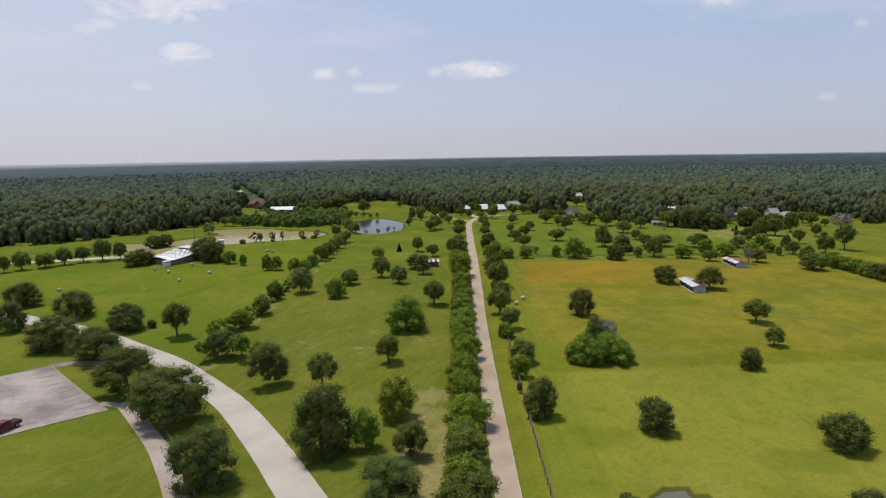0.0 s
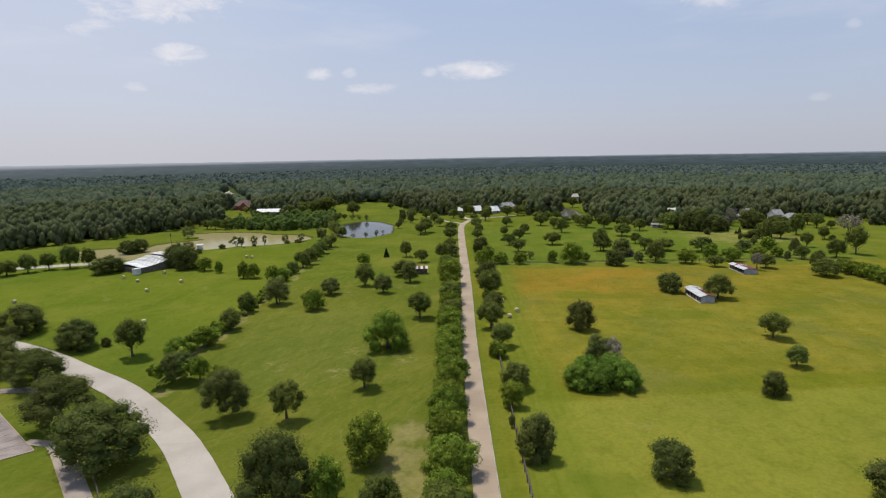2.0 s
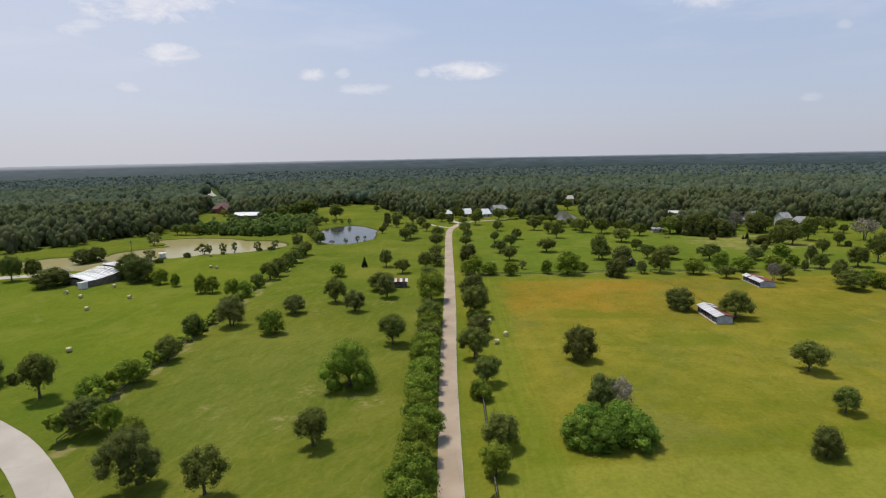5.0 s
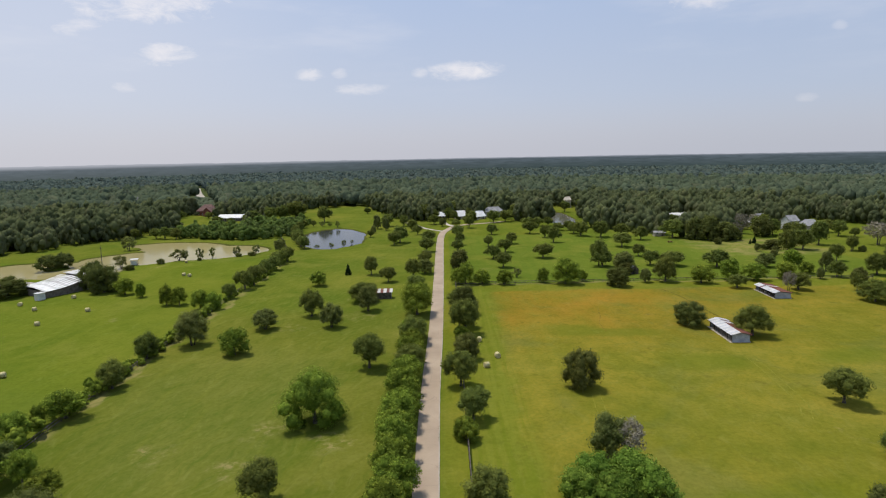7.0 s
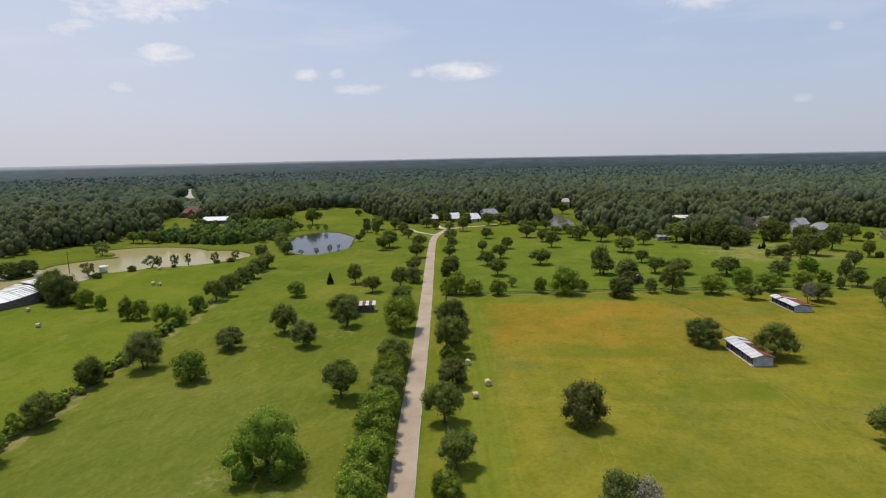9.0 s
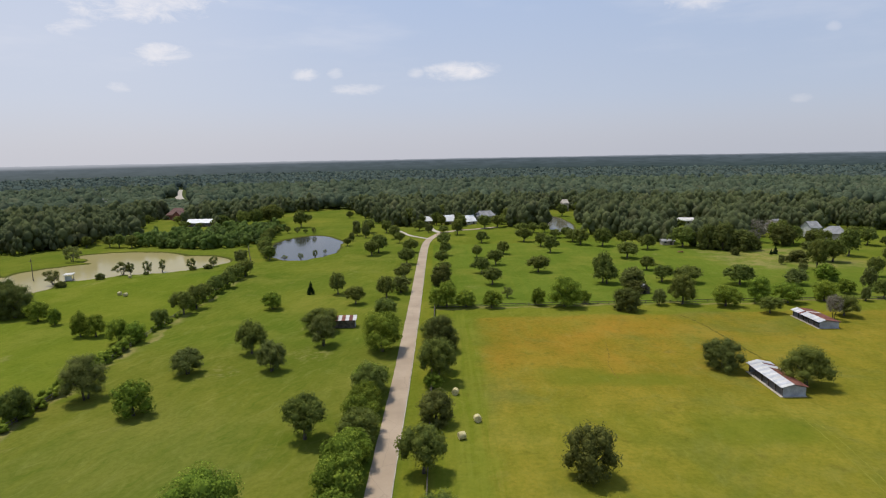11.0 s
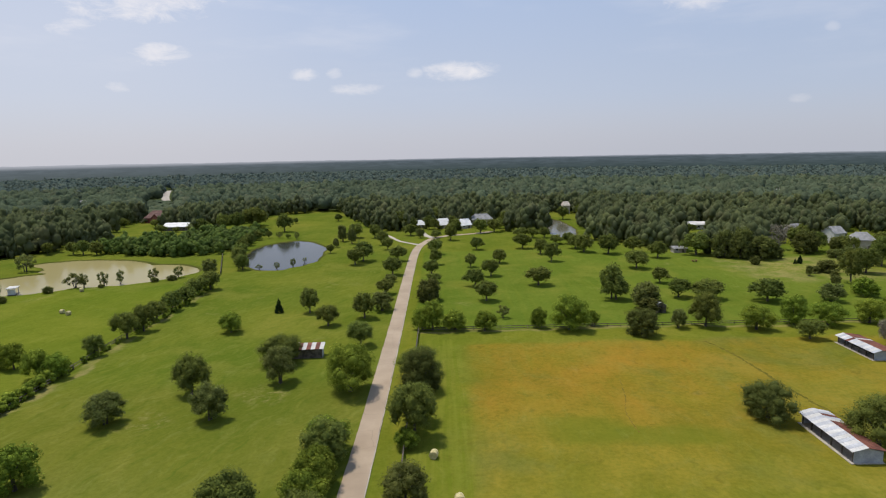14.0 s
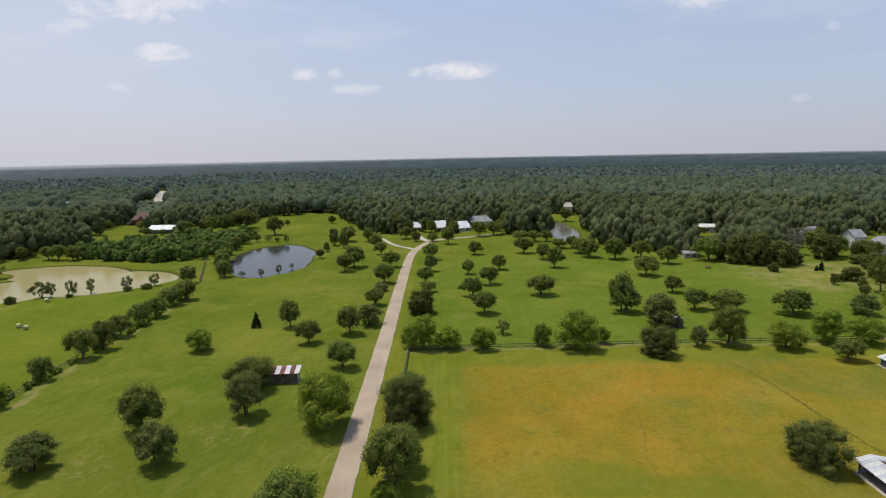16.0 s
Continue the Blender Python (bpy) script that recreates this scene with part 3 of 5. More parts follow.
lane = tagged(part("road_lane", band(smooth_line([(-102, 78.6), (-98, 81.2), (-91, 82.6), (-87, 86)]), -1.3, 1.3, -0.3, 0.07), LOT), "short asphalt lane from the car park", "lane", kind="structure")
spur = tagged(part("road_spur", band(smooth_line([(1.2, 352), (-5, 360), (-10, 368), (-17, 388), (-24, 402)]), -1.0, 1.0, -0.3, 0.1), STREET), "pale concrete spur of the driveway", "driveway", kind="structure")
court = tagged(part("road_court", band(smooth_line([(8, 376), (4, 386), (2, 398)]), -1.6, 1.6, -0.3, 0.095), STREET), "pale concrete court by the farmhouse", "driveway", kind="structure")
RUT = worn("trodden_grass", (0.085, 0.080, 0.014), (0.15, 0.125, 0.022), 0.8, 1.0, 0.0, 0.3, 0.0)
rut = tagged(part("trim_cattle_track", band(smooth_line([(72.5, 195.2), (74.0, 190), (75.2, 178.5), (75.3, 170.4), (75.8, 164.3), (76.4, 158.1), (78.2, 151)], 0.7), -0.28, 0.28, -0.1, 0.006, 0.28), RUT), "narrow dark cattle track across golden grass", "track", kind="structure")
faint = tagged(part("trim_faint_track", band(smooth_line([(45.8, 173), (44.2, 165), (42.3, 158), (42.0, 151)], 0.6), -0.09, 0.09, -0.1, 0.005, 0.16), worn("thin_golden_grass", (0.135, 0.105, 0.018), (0.19, 0.135, 0.024), 0.8, 1.0, 0.0, 0.3, 0.0)), "faint dark cattle track across golden grass", "track", kind="structure")
PRESSED = worn("pressed_pale_grass", (0.165, 0.160, 0.020), (0.195, 0.185, 0.030), 0.9, 1.0, 0.0, 0.3, 0.0)
for points in ([(29.3, 112), (28.8, 108), (28.0, 103), (24.5, 98.5), (18, 94.4)], [(68, 135), (67.4, 125), (66, 114), (64.6, 106), (62, 100)]):
    wheels = tagged(part("trim_wheel_track", band(smooth_line(points, 0.8), -0.86, -0.70, -0.1, 0.006, 0.14), PRESSED), "pale pressed wheel tracks across pasture grass", "track", kind="structure")
    part("second_rut", band(smooth_line(points, 0.8), 0.70, 0.86, -0.1, 0.006, 0.14, 2), PRESSED, wheels)
far_road = tagged(part("road_far", band(smooth_line([(-268, 675), (-300, 740), (-340, 832), (-370, 905)]), -4.2, 4.2, -0.3, 0.3), CEMENT), "pale straight road cut through woods", "road", kind="structure")
track = tagged(part("road_track", band(smooth_line([(-230, 212), (-205, 212), (-185, 218), (-165, 224), (-150, 222), (-141, 219)]), -2.2, 4.5, -0.3, 0.06, 0.3), CEMENT), "pale gravel track to the barn", "track", kind="structure")

# ---- trees ----
def crown_mesh(name, kind, seed, leaves, size, mat):
    """A crown one metre wide and one high with its foot at 0: lobes of small leaf clumps round dense cores."""
    rnd = random.Random(seed)
    low, top = {"B": (-0.22, 1.0), "S": (0.12, 1.0), "D": (0.22, 1.0), "P": (0.04, 1.0), "E": (-0.06, 1.0), "G": (-0.14, 1.0), "H": (-0.3, 1.0)}.get(kind, (((0.08 if seed % 2 else 0.2) if size > 0.03 else (-0.04 if seed % 2 else 0.1)) if size > 0.016 else (-0.18 if seed % 2 else -0.06), 1.0))
    lobes = []
    count = {"B": 42, "S": 13, "P": 14, "E": 19, "G": 24, "H": 30}.get(kind, 32)
    for i in range(count):
        f = (i + 0.5) / count
        turn = i * 2.39996 + rnd.uniform(-0.5, 0.5)
        if kind == "P":
            z, out = 0.06 + 0.88 * f, 0.30 * (1 - f) ** 0.8
            r = 0.20 * (1 - f) + 0.06
        else:
            up_ = 1 - (2.0 if kind == "S" else 1.5 if kind == "O" else 1.72) * f
            rim = max(0.0, 1 - up_ * up_) ** 0.42 * (1 + 0.13 * math.sin(2 * turn + seed) + 0.10 * math.sin(3 * turn + 2.3 * seed))
            full = kind in "OB"
            rim *= 1.12 - 0.4 * max(0.0, up_) if kind == "H" else 1.0
            out = rim * (rnd.uniform(0.30, 0.395) if full else rnd.uniform(0.27, 0.39))
            mid_, half = (low + top) / 2, (top - low) / 2
            z = mid_ + up_ * half * (rnd.uniform(0.70, 0.84) if full else rnd.uniform(0.62, 0.76))
            r = rnd.uniform(0.10, 0.185) if kind == "G" else (rnd.uniform(0.10, 0.20) if full else rnd.uniform(0.13, 0.215)) * (0.78 if kind in "SED" else 1)
        lobes.append((Vector((out * math.cos(turn), out * math.sin(turn), z)), r))
    if kind not in "PSD":
        lobes += [(Vector((rnd.uniform(-.08, .08), rnd.uniform(-.08, .08), 0.40 + 0.12 * k)), 0.27) for k in range(3)]
    ratio = {"P": 0.5}.get(kind, 1.0)
    co, faces = [], []
    ball = bmesh.new()
    bmesh.ops.create_icosphere(ball, subdivisions=1, radius=1)
    bv, bf = [v.co.copy() for v in ball.verts], [[v.index for v in f.verts] for f in ball.faces]
    ball.free()
    for c, r in lobes:
        k = len(co)
        core = (0.25 if kind == "D" else 0.45 if kind == "S" else 0.68 if kind == "H" else 0.60) * r
        for v in bv:
            q = c + v * core * rnd.uniform(0.82, 1.1)
            co.append((q.x, q.y, max(0.02, q.z)))
        faces += [[i + k for i in f] for f in bf]
    weight = [r * r for _, r in lobes]
    for c, r in rnd.choices(lobes, weight, k=leaves):
        d = Vector((rnd.gauss(0, 1), rnd.gauss(0, 1), rnd.gauss(0.25, 1))).normalized()
        q = c + d * r * (rnd.uniform(0.76, 1.06) if kind in "GH" else rnd.uniform(0.56, 1.12))
        q.z = max(0.03, q.z)
        face = (d + Vector((rnd.gauss(0, .5), rnd.gauss(0, .5), rnd.gauss(0.25, .5)))).normalized()
        a = face.orthogonal().normalized()
        a.rotate(Matrix.Rotation(rnd.uniform(0, 6.28), 3, face))
        b = face.cross(a)
        s = size * rnd.uniform(0.6, 1.35)
        k = len(co)
        co += [tuple(q + a * s * 1.1), tuple(q + b * s * 0.8 - a * s * 0.4), tuple(q - b * s * 0.8 - a * s * 0.6)]
        faces.append([k, k + 1, k + 2])
    me = bpy.data.meshes.new(name)
    me.from_pydata(co, [], faces)
    me.polygons.foreach_set("use_smooth", [True] * len(faces))
    me.materials.append(mat)
    return me


def trunk_mesh(name, kind, seed):
    rnd = random.Random(seed)
    bm = bmesh.new()
    stems = 1 if kind in "OPBGH" else 3
    for k in range(stems):
        turn = k * 2.1 + rnd.uniform(0, 1)
        foot = Vector((0.035 * math.cos(turn), 0.035 * math.sin(turn), -0.02)) * (stems > 1) + Vector((0, 0, -0.03))
        fork = Vector((0.07 * math.cos(turn) * (stems > 1) + rnd.uniform(-.02, .02), 0.07 * math.sin(turn) * (stems > 1) + rnd.uniform(-.02, .02), rnd.uniform(0.24, 0.32)))
        thick = 0.032 if stems == 1 else 0.017
        rod(bm, foot, foot.lerp(fork, 0.35), thick * 1.5, thick * 1.05)
        rod(bm, foot.lerp(fork, 0.33), fork, thick * 1.06, thick * 0.9)
        for i in range(5 if stems == 1 else 3):
            a = turn + i * 2.4 + rnd.uniform(-.3, .3)
            mid_ = fork + Vector((0.13 * math.cos(a), 0.13 * math.sin(a), rnd.uniform(0.10, 0.2)))
            tip = mid_ + Vector((0.16 * math.cos(a + .3), 0.16 * math.sin(a + .3), rnd.uniform(0.12, 0.25)))
            rod(bm, fork, mid_, thick * 0.6, thick * 0.4, 5)
            rod(bm, mid_, tip, thick * 0.4, thick * 0.12, 5)
    me = bpy.data.meshes.new(name)
    bm.to_mesh(me)
    bm.free()
    me.materials.append(BARK)
    return me


KINDS = {"H": ("pear_tree", PEAR, "full mid-green broadleaf tree with crown down to grass"),
         "O": ("oak_tree", OAK, "round dark-green oak with short trunk on grass"),
         "L": ("oak_tree", LIVE, "broad low dark-green oak with branches down to grass"),
         "G": ("pear_tree", PEAR, "leafy mid-green broadleaf tree with clumped crown"),
         "E": ("willow_tree", WILLOW, "loose grey-green tree with several thin stems"),
         "B": ("large_bush", BUSH, "dense dark rounded bush reaching down to the grass"),
         "GB": ("large_bush", BRIGHT, "broad bright-green bush clump in the pasture"),
         "S": ("young_tree", WILLOW, "slender young tree with sparse light crown"),
         "D": ("bare_tree", DEAD, "half-dead grey tree with thin bare twigs"),
         "P": ("cypress_tree", CYPRESS, "small dark pointed conical evergreen on the lawn")}
AREAS = {"fence": "trees along the cross fence", "meadow": "meadow trees", "road": "trees beside the driveway", "westline": "west tree line and pond trees",
         "westfield": "west lawn trees", "barn": "trees round the barn", "hedge": "west hedge trees", "avenue": "trees beside the driveway",
         "avenue2": "trees beside the driveway", "near": "trees beside the driveway", "curve": "street trees", "west": "west field trees",
         "pasture": "pasture trees", "east": "trees east of the pasture", "row": "avenue row west of the driveway"}
STOCK = {}


def stock(kind, tier):
    """Ready-made crowns and trunks for a kind, at three levels of leaf detail."""
    if (kind, tier) not in STOCK:
        k = "B" if kind == "L" else "H" if kind == "GB" else kind
        leaves, size = ((1900, 0.036), (5400, 0.021), (13500, 0.0128))[tier]
        if kind in "SD":
            leaves //= 2
        STOCK[kind, tier] = [(crown_mesh("crown", k, 31 * i + 7 * tier + len(kind), leaves, size, KINDS[kind][1]), trunk_mesh("trunk", k, i)) for i in range(4)]
    return STOCK[kind, tier]


planted = random.Random(11)
PLANTED = []


def plant(kind, x, y, h, w, area):
    name, mat, label = KINDS[kind]
    tier = 0 if y > 215 else 2 if w > 7.6 else 1
    crown, trunk = planted.choice(stock(kind, tier))
    z = float(ground_height(np.array(x), np.array(y)))
    m = pose(x, y, max(z, -0.4), 0, 0, planted.uniform(0, 360)) @ Matrix.Diagonal((w * 1.07, w * 1.07, h * 1.0, 1))
    size_word = "small " if h < 4.5 else "tall " if h > 9 else ""
    thing = empty(name, m, size_word + label, "tree" if kind not in ("B", "GB") else "bush", AREAS[area])
    share("crown", crown, thing, Matrix())
    share("trunk", trunk, thing, Matrix())
    PLANTED.append((x, y, w))


def plant_row(kind, area, rows):
    for x, y, h, w in rows:
        plant(kind, x, y, h, w, area)


plant_row("B", "fence", ((60.0, 201.1, 6.9, 7.9), (69.2, 222.0, 4.3, 7.9), (133.0, 285.4, 3.4, 3.8), (149.4, 268.4, 4.9, 6.9)))
plant_row("E", "fence", ((70.8, 206.1, 5.4, 4.4), (69.2, 225.4, 8.0, 9.4), (124.6, 228.6, 5.8, 8.3), (126.0, 301.5, 3.6, 5.0), (139.9, 263.3, 4.0, 2.9), (143.5, 255.6, 3.8, 3.2)))
plant_row("O", "fence", ((78.0, 206.9, 8.8, 7.7), (63.1, 237.5, 10.5, 6.9), (64.1, 236.0, 6.3, 8.3), (83.5, 237.2, 5.6, 6.5), (91.2, 235.2, 5.6, 10.0), (107.0, 230.5, 6.6, 9.8), (97.4, 195.4, 4.5, 6.0), (86.2, 283.3, 6.9, 9.1), (85.4, 257.4, 5.3, 5.7), (84.8, 316.0, 8.6, 9.1), (102.2, 304.2, 6.9, 7.6), (120.5, 309.5, 9.4, 11.5), (96.8, 319.5, 6.7, 8.1), (75.7, 322.0, 7.9, 8.8), (146.5, 251.9, 11.2, 7.1)))
plant_row("G", "fence", ((89.1, 203.5, 6.6, 8.1), (100.3, 206.4, 8.1, 7.7), (108.5, 205.8, 6.4, 8.2), (50.0, 209.8, 4.5, 3.6)))
plant_row("O", "meadow", ((-23.6, 301.8, 6.8, 7.0), (-21.2, 309.5, 8.6, 9.3), (-57.8, 467.8, 5.0, 5.2), (-39.1, 332.3, 4.1, 4.0), (-23.6, 380.5, 7.0, 6.7), (-17.1, 354.4, 7.1, 5.6), (-13.3, 339.3, 5.5, 5.3), (-6.3, 308.9, 6.2, 6.7), (-6.6, 279.3, 6.6, 7.7), (-6.6, 249.0, 4.8, 6.2), (-10.0, 221.0, 7.2, 6.5), (-18.9, 214.4, 5.5, 5.9), (-26.5, 227.8, 7.2, 5.8), (9.3, 323.5, 6.8, 7.2), (9.4, 298.4, 6.7, 5.0), (8.0, 277.9, 5.6, 6.3), (9.0, 264.2, 3.4, 5.0), (28.5, 334.2, 5.9, 6.3), (23.3, 292.0, 5.3, 5.0), (35.6, 299.1, 5.8, 6.0)))
plant_row("O", "meadow", ((29.7, 273.8, 6.0, 6.4), (23.0, 257.7, 5.9, 6.9), (25.0, 237.8, 6.0, 7.1), (44.3, 257.6, 6.1, 8.5), (50.1, 335.0, 6.8, 8.1), (55.8, 319.4, 6.5, 6.5), (57.0, 301.0, 7.8, 6.8), (66.3, 368.1, 5.4, 5.8), (60.3, 369.0, 5.4, 6.5), (68.2, 347.3, 4.3, 7.2), (53.9, 369.9, 5.4, 7.8), (-4.4, 387.3, 6.4, 7.6), (9.5, 376.0, 4.1, 6.6), (17.3, 366.1, 8.7, 7.1), (34.6, 391.6, 8.0, 8.4), (42.7, 395.6, 7.3, 8.5), (50.0, 399.8, 6.7, 8.6), (74.2, 332.1, 6.5, 8.0), (74.1, 346.6, 5.6, 6.0)))
plant_row("E", "meadow", ((-33.2, 360.4, 8.5, 5.0), (-39.2, 369.4, 9.4, 6.5), (-39.4, 349.6, 5.0, 3.6), (-6.4, 267.5, 3.0, 5.1), (-5.9, 228.7, 6.0, 7.5), (1.1, 377.1, 5.5, 5.3)))
plant_row("B", "meadow", ((7.7, 239.1, 7.2, 8.0),))
plant_row("G", "meadow", ((6.2, 209.0, 6.4, 5.4), (8.9, 208.8, 8.6, 6.6), (14.6, 208.4, 5.6, 6.6), (22.0, 207.0, 5.6, 5.6), (35.9, 208.8, 5.8, 4.5), (43.4, 206.5, 9.6, 10.0)))
plant_row("S", "meadow", ((27.9, 218.3, 3.7, 3.8),))
plant_row("O", "road", ((-8.1, 197.4, 5.8, 6.3), (6.3, 150.8, 9.0, 7.4)))
plant_row("G", "road", ((-6.6, 170.3, 10.1, 10.3),))
plant_row("B", "road", ((6.8, 169.7, 8.3, 8.3),))
plant_row("E", "westline", ((-77.1, 286.1, 6.8, 6.5),))
plant_row("O", "westline", ((-67.3, 260.5, 6.4, 6.6), (-69.0, 254.1, 5.7, 7.1), (-67.2, 240.9, 5.8, 5.9), (-68.2, 233.3, 5.9, 6.0), (-68.0, 223.0, 5.5, 5.6), (-66.7, 212.9, 7.1, 5.5), (-67.9, 206.7, 6.8, 6.5), (-81.0, 413.9, 10.8, 9.7), (-105.7, 435.1, 13.1, 15.8), (-113.0, 424.3, 11.1, 9.2), (-88.7, 380.3, 5.5, 8.1), (-127.8, 404.8, 9.7, 11.6)))
plant_row("B", "westline", ((-68.8, 213.9, 2.6, 2.5), (-122.3, 260.2, 2.5, 3.3), (-93.4, 275.4, 1.8, 2.7), (-88.1, 278.0, 2.0, 3.6), (-108.4, 267.5, 1.3, 2.1)))
plant_row("G", "westline", ((-43.1, 210.4, 5.7, 6.3),))
plant_row("P", "westline", ((-35.5, 228.5, 4.5, 2.5),))
plant_row("S", "westline", ((-117.9, 268.3, 5.3, 7.3), (-115.9, 269.9, 5.4, 3.4), (-109.4, 271.2, 5.9, 3.9), (-105.3, 274.5, 5.3, 3.5), (-95.6, 279.5, 4.9, 4.5), (-87.7, 282.8, 4.8, 4.1), (-70.2, 299.1, 6.2, 5.0), (-54.6, 297.5, 3.1, 3.0), (-49.1, 301.9, 3.7, 3.0), (-62.0, 298.3, 2.0, 3.0), (-46.6, 312.2, 2.2, 2.1), (-77.4, 388.0, 3.6, 4.1), (-66.2, 381.8, 4.2, 3.4)))
plant_row("O", "westfield", ((-68.6, 193.7, 5.0, 4.5), (-36.8, 170.4, 7.6, 6.9), (-24.0, 186.6, 6.2, 10.0)))
plant_row("E", "westfield", ((-29.1, 159.0, 6.7, 6.8), (-46.6, 158.3, 5.9, 7.5), (-21.2, 175.0, 8.3, 6.7)))
plant_row("L", "barn", ((-165.4, 250.8, 6.5, 8.8), (-162.3, 256.3, 6.5, 9.0), (-123.5, 212.5, 10.5, 9.5), (-116.8, 206.6, 10.3, 10.9)))
plant_row("B", "barn", ((-146.5, 201.4, 7.2, 13.2), (-129.2, 247.3, 2.2, 4.3)))
plant_row("S", "barn", ((-136.2, 253.7, 5.7, 6.7), (-157.6, 300.8, 7.5, 8.6)))
plant_row("G", "barn", ((-107.1, 202.0, 6.4, 6.2), (-99.6, 197.7, 5.4, 3.5), (-85.8, 186.4, 6.8, 4.9), (-81.6, 186.1, 6.4, 5.3), (-72.9, 180.8, 6.6, 5.5), (-68.8, 180.5, 5.8, 5.5), (-47.8, 138.3, 7.0, 7.3)))
plant_row("E", "barn", ((-60.8, 146.0, 8.9, 9.6),))
plant_row("O", "barn", ((-67.4, 136.8, 6.0, 5.7),))
plant_row("O", "hedge", ((-66.0, 119.7, 5.8, 6.0),))
plant_row("G", "hedge", ((-69.9, 118.6, 3.1, 2.1), (-67.4, 107.1, 5.6, 7.0), (-70.5, 104.4, 4.0, 2.7), (-70.6, 98.2, 5.4, 6.0), (-62.5, 87.3, 3.9, 6.1)))
plant_row("H", "avenue", ((-21.5, 102.5, 10.4, 9.6), (4.2, 95.2, 4.3, 4.2)))
plant_row("O", "avenue", ((-15.2, 128.1, 7.4, 7.3), (4.1, 117.1, 7.1, 6.7), (5.8, 102.1, 5.8, 5.8)))
plant_row("O", "avenue2", ((6.5, 177.9, 6.0, 8.2), (6.1, 156.5, 6.4, 7.2)))
plant_row("G", "avenue2", ((5.1, 147.7, 3.4, 3.9),))
plant_row("B", "avenue2", ((5.8, 132.6, 6.1, 6.4),))
plant_row("O", "near", ((-23.8, 79.2, 6.0, 5.9), (-35.9, 65.9, 6.9, 5.9), (-15.6, 36.2, 5.5, 5.4), (6.2, 76.8, 5.4, 6.4)))
plant_row("G", "near", ((-19.0, 49.8, 8.5, 7.6), (-22.9, 38.9, 7.0, 5.0), (4.7, 68.4, 5.5, 4.6)))
plant_row("L", "near", ((-29.5, 37.4, 11.5, 9.8), (-17.5, 24.1, 6.3, 9.1), (6.4, 49.9, 7.3, 6.0)))
plant_row("E", "near", ((3.8, 60.3, 2.5, 1.3),))
plant_row("L", "curve", ((-65.5, 87.4, 5.6, 6.6), (-48.1, 69.4, 8.2, 8.0), (-76.8, 66.2, 8.5, 13.0), (-60.6, 50.8, 10.0, 13.7), (-44.4, 28.6, 9.2, 8.9)))
plant_row("G", "curve", ((-59.5, 84.8, 5.6, 3.7), (-54.0, 81.3, 4.4, 4.8)))
plant_row("O", "west", ((-82.5, 100.6, 8.8, 6.9), (-196.3, 187.5, 7.3, 5.4), (-192.5, 192.8, 8.0, 7.2), (-186.1, 198.1, 6.4, 8.5), (-181.6, 203.9, 7.8, 6.9), (-176.9, 209.9, 7.3, 6.5), (-169.6, 212.6, 10.5, 7.7), (-163.2, 215.5, 8.1, 6.6)))
plant_row("L", "west", ((-99.0, 106.4, 7.4, 10.4), (-129.8, 104.1, 8.6, 7.8), (-108.3, 90.5, 8.7, 12.4), (-94.3, 84.6, 7.3, 11.2)))
plant_row("B", "west", ((-92.8, 107.6, 2.3, 2.5), (-121.1, 118.0, 8.3, 11.6), (-145.8, 130.8, 8.2, 10.0)))
plant_row("G", "east", ((138.0, 233.9, 6.2, 6.9), (119.9, 206.9, 6.8, 6.8), (132.4, 215.8, 4.8, 5.7), (140.1, 237.4, 5.0, 7.0), (138.1, 182.5, 5.6, 6.2), (138.5, 177.3, 5.6, 6.1), (139.4, 173.1, 5.9, 6.0), (139.5, 168.0, 6.0, 6.2), (139.5, 162.3, 5.9, 6.8)))
plant_row("O", "east", ((115.1, 191.4, 5.8, 6.8), (138.9, 208.8, 6.0, 5.5), (158.4, 238.3, 6.7, 5.1), (132.1, 188.8, 6.1, 3.7), (208.6, 299.9, 4.7, 4.5), (179.0, 259.6, 6.7, 4.3), (154.5, 210.8, 8.1, 7.8), (167.3, 217.9, 11.7, 7.7), (181.3, 261.8, 6.5, 4.5), (161.6, 265.8, 9.1, 8.8), (176.2, 277.8, 11.4, 8.4), (158.5, 268.3, 7.5, 7.3), (140.2, 158.0, 5.9, 6.7), (139.9, 153.5, 6.4, 5.8)))
plant_row("D", "east", ((109.6, 187.6, 6.9, 4.4), (201.8, 274.8, 10.9, 12.1)))
plant_row("E", "east", ((131.4, 205.9, 4.4, 3.0), (141.3, 218.3, 8.2, 4.3), (138.7, 247.6, 3.8, 3.3), (131.7, 206.5, 4.3, 2.7), (144.7, 267.6, 2.9, 3.2)))
plant_row("B", "east", ((140.1, 199.3, 5.3, 5.9), (182.6, 257.7, 2.9, 3.0)))
plant_row("P", "east", ((150.3, 285.6, 3.6, 2.2), (148.1, 284.9, 2.4, 1.3)))
plant_row("L", "pasture", ((54.0, 72.2, 4.8, 4.8), (24.6, 44.0, 5.9, 6.2), (51.5, 38.0, 5.8, 7.2), (13.7, 21.7, 2.6, 2.9), (42.5, 19.4, 4.4, 4.9)))
plant_row("O", "pasture", ((66.6, 86.7, 4.8, 4.5), (72.0, 106.0, 6.2, 7.2), (127.9, 175.0, 6.7, 9.2)))
plant_row("E", "pasture", ((25.2, 88.4, 7.4, 6.6),))
plant_row("O", "pasture", ((76.2, 145.4, 7.6, 9.2),))
plant_row("D", "east", ((170, 338, 9, 8), (181, 342, 8, 8), (161, 319, 9, 7), (151, 306, 8, 6)))
plant_row("D", "pasture", ((27.9, 87.4, 6.6, 5.0),))
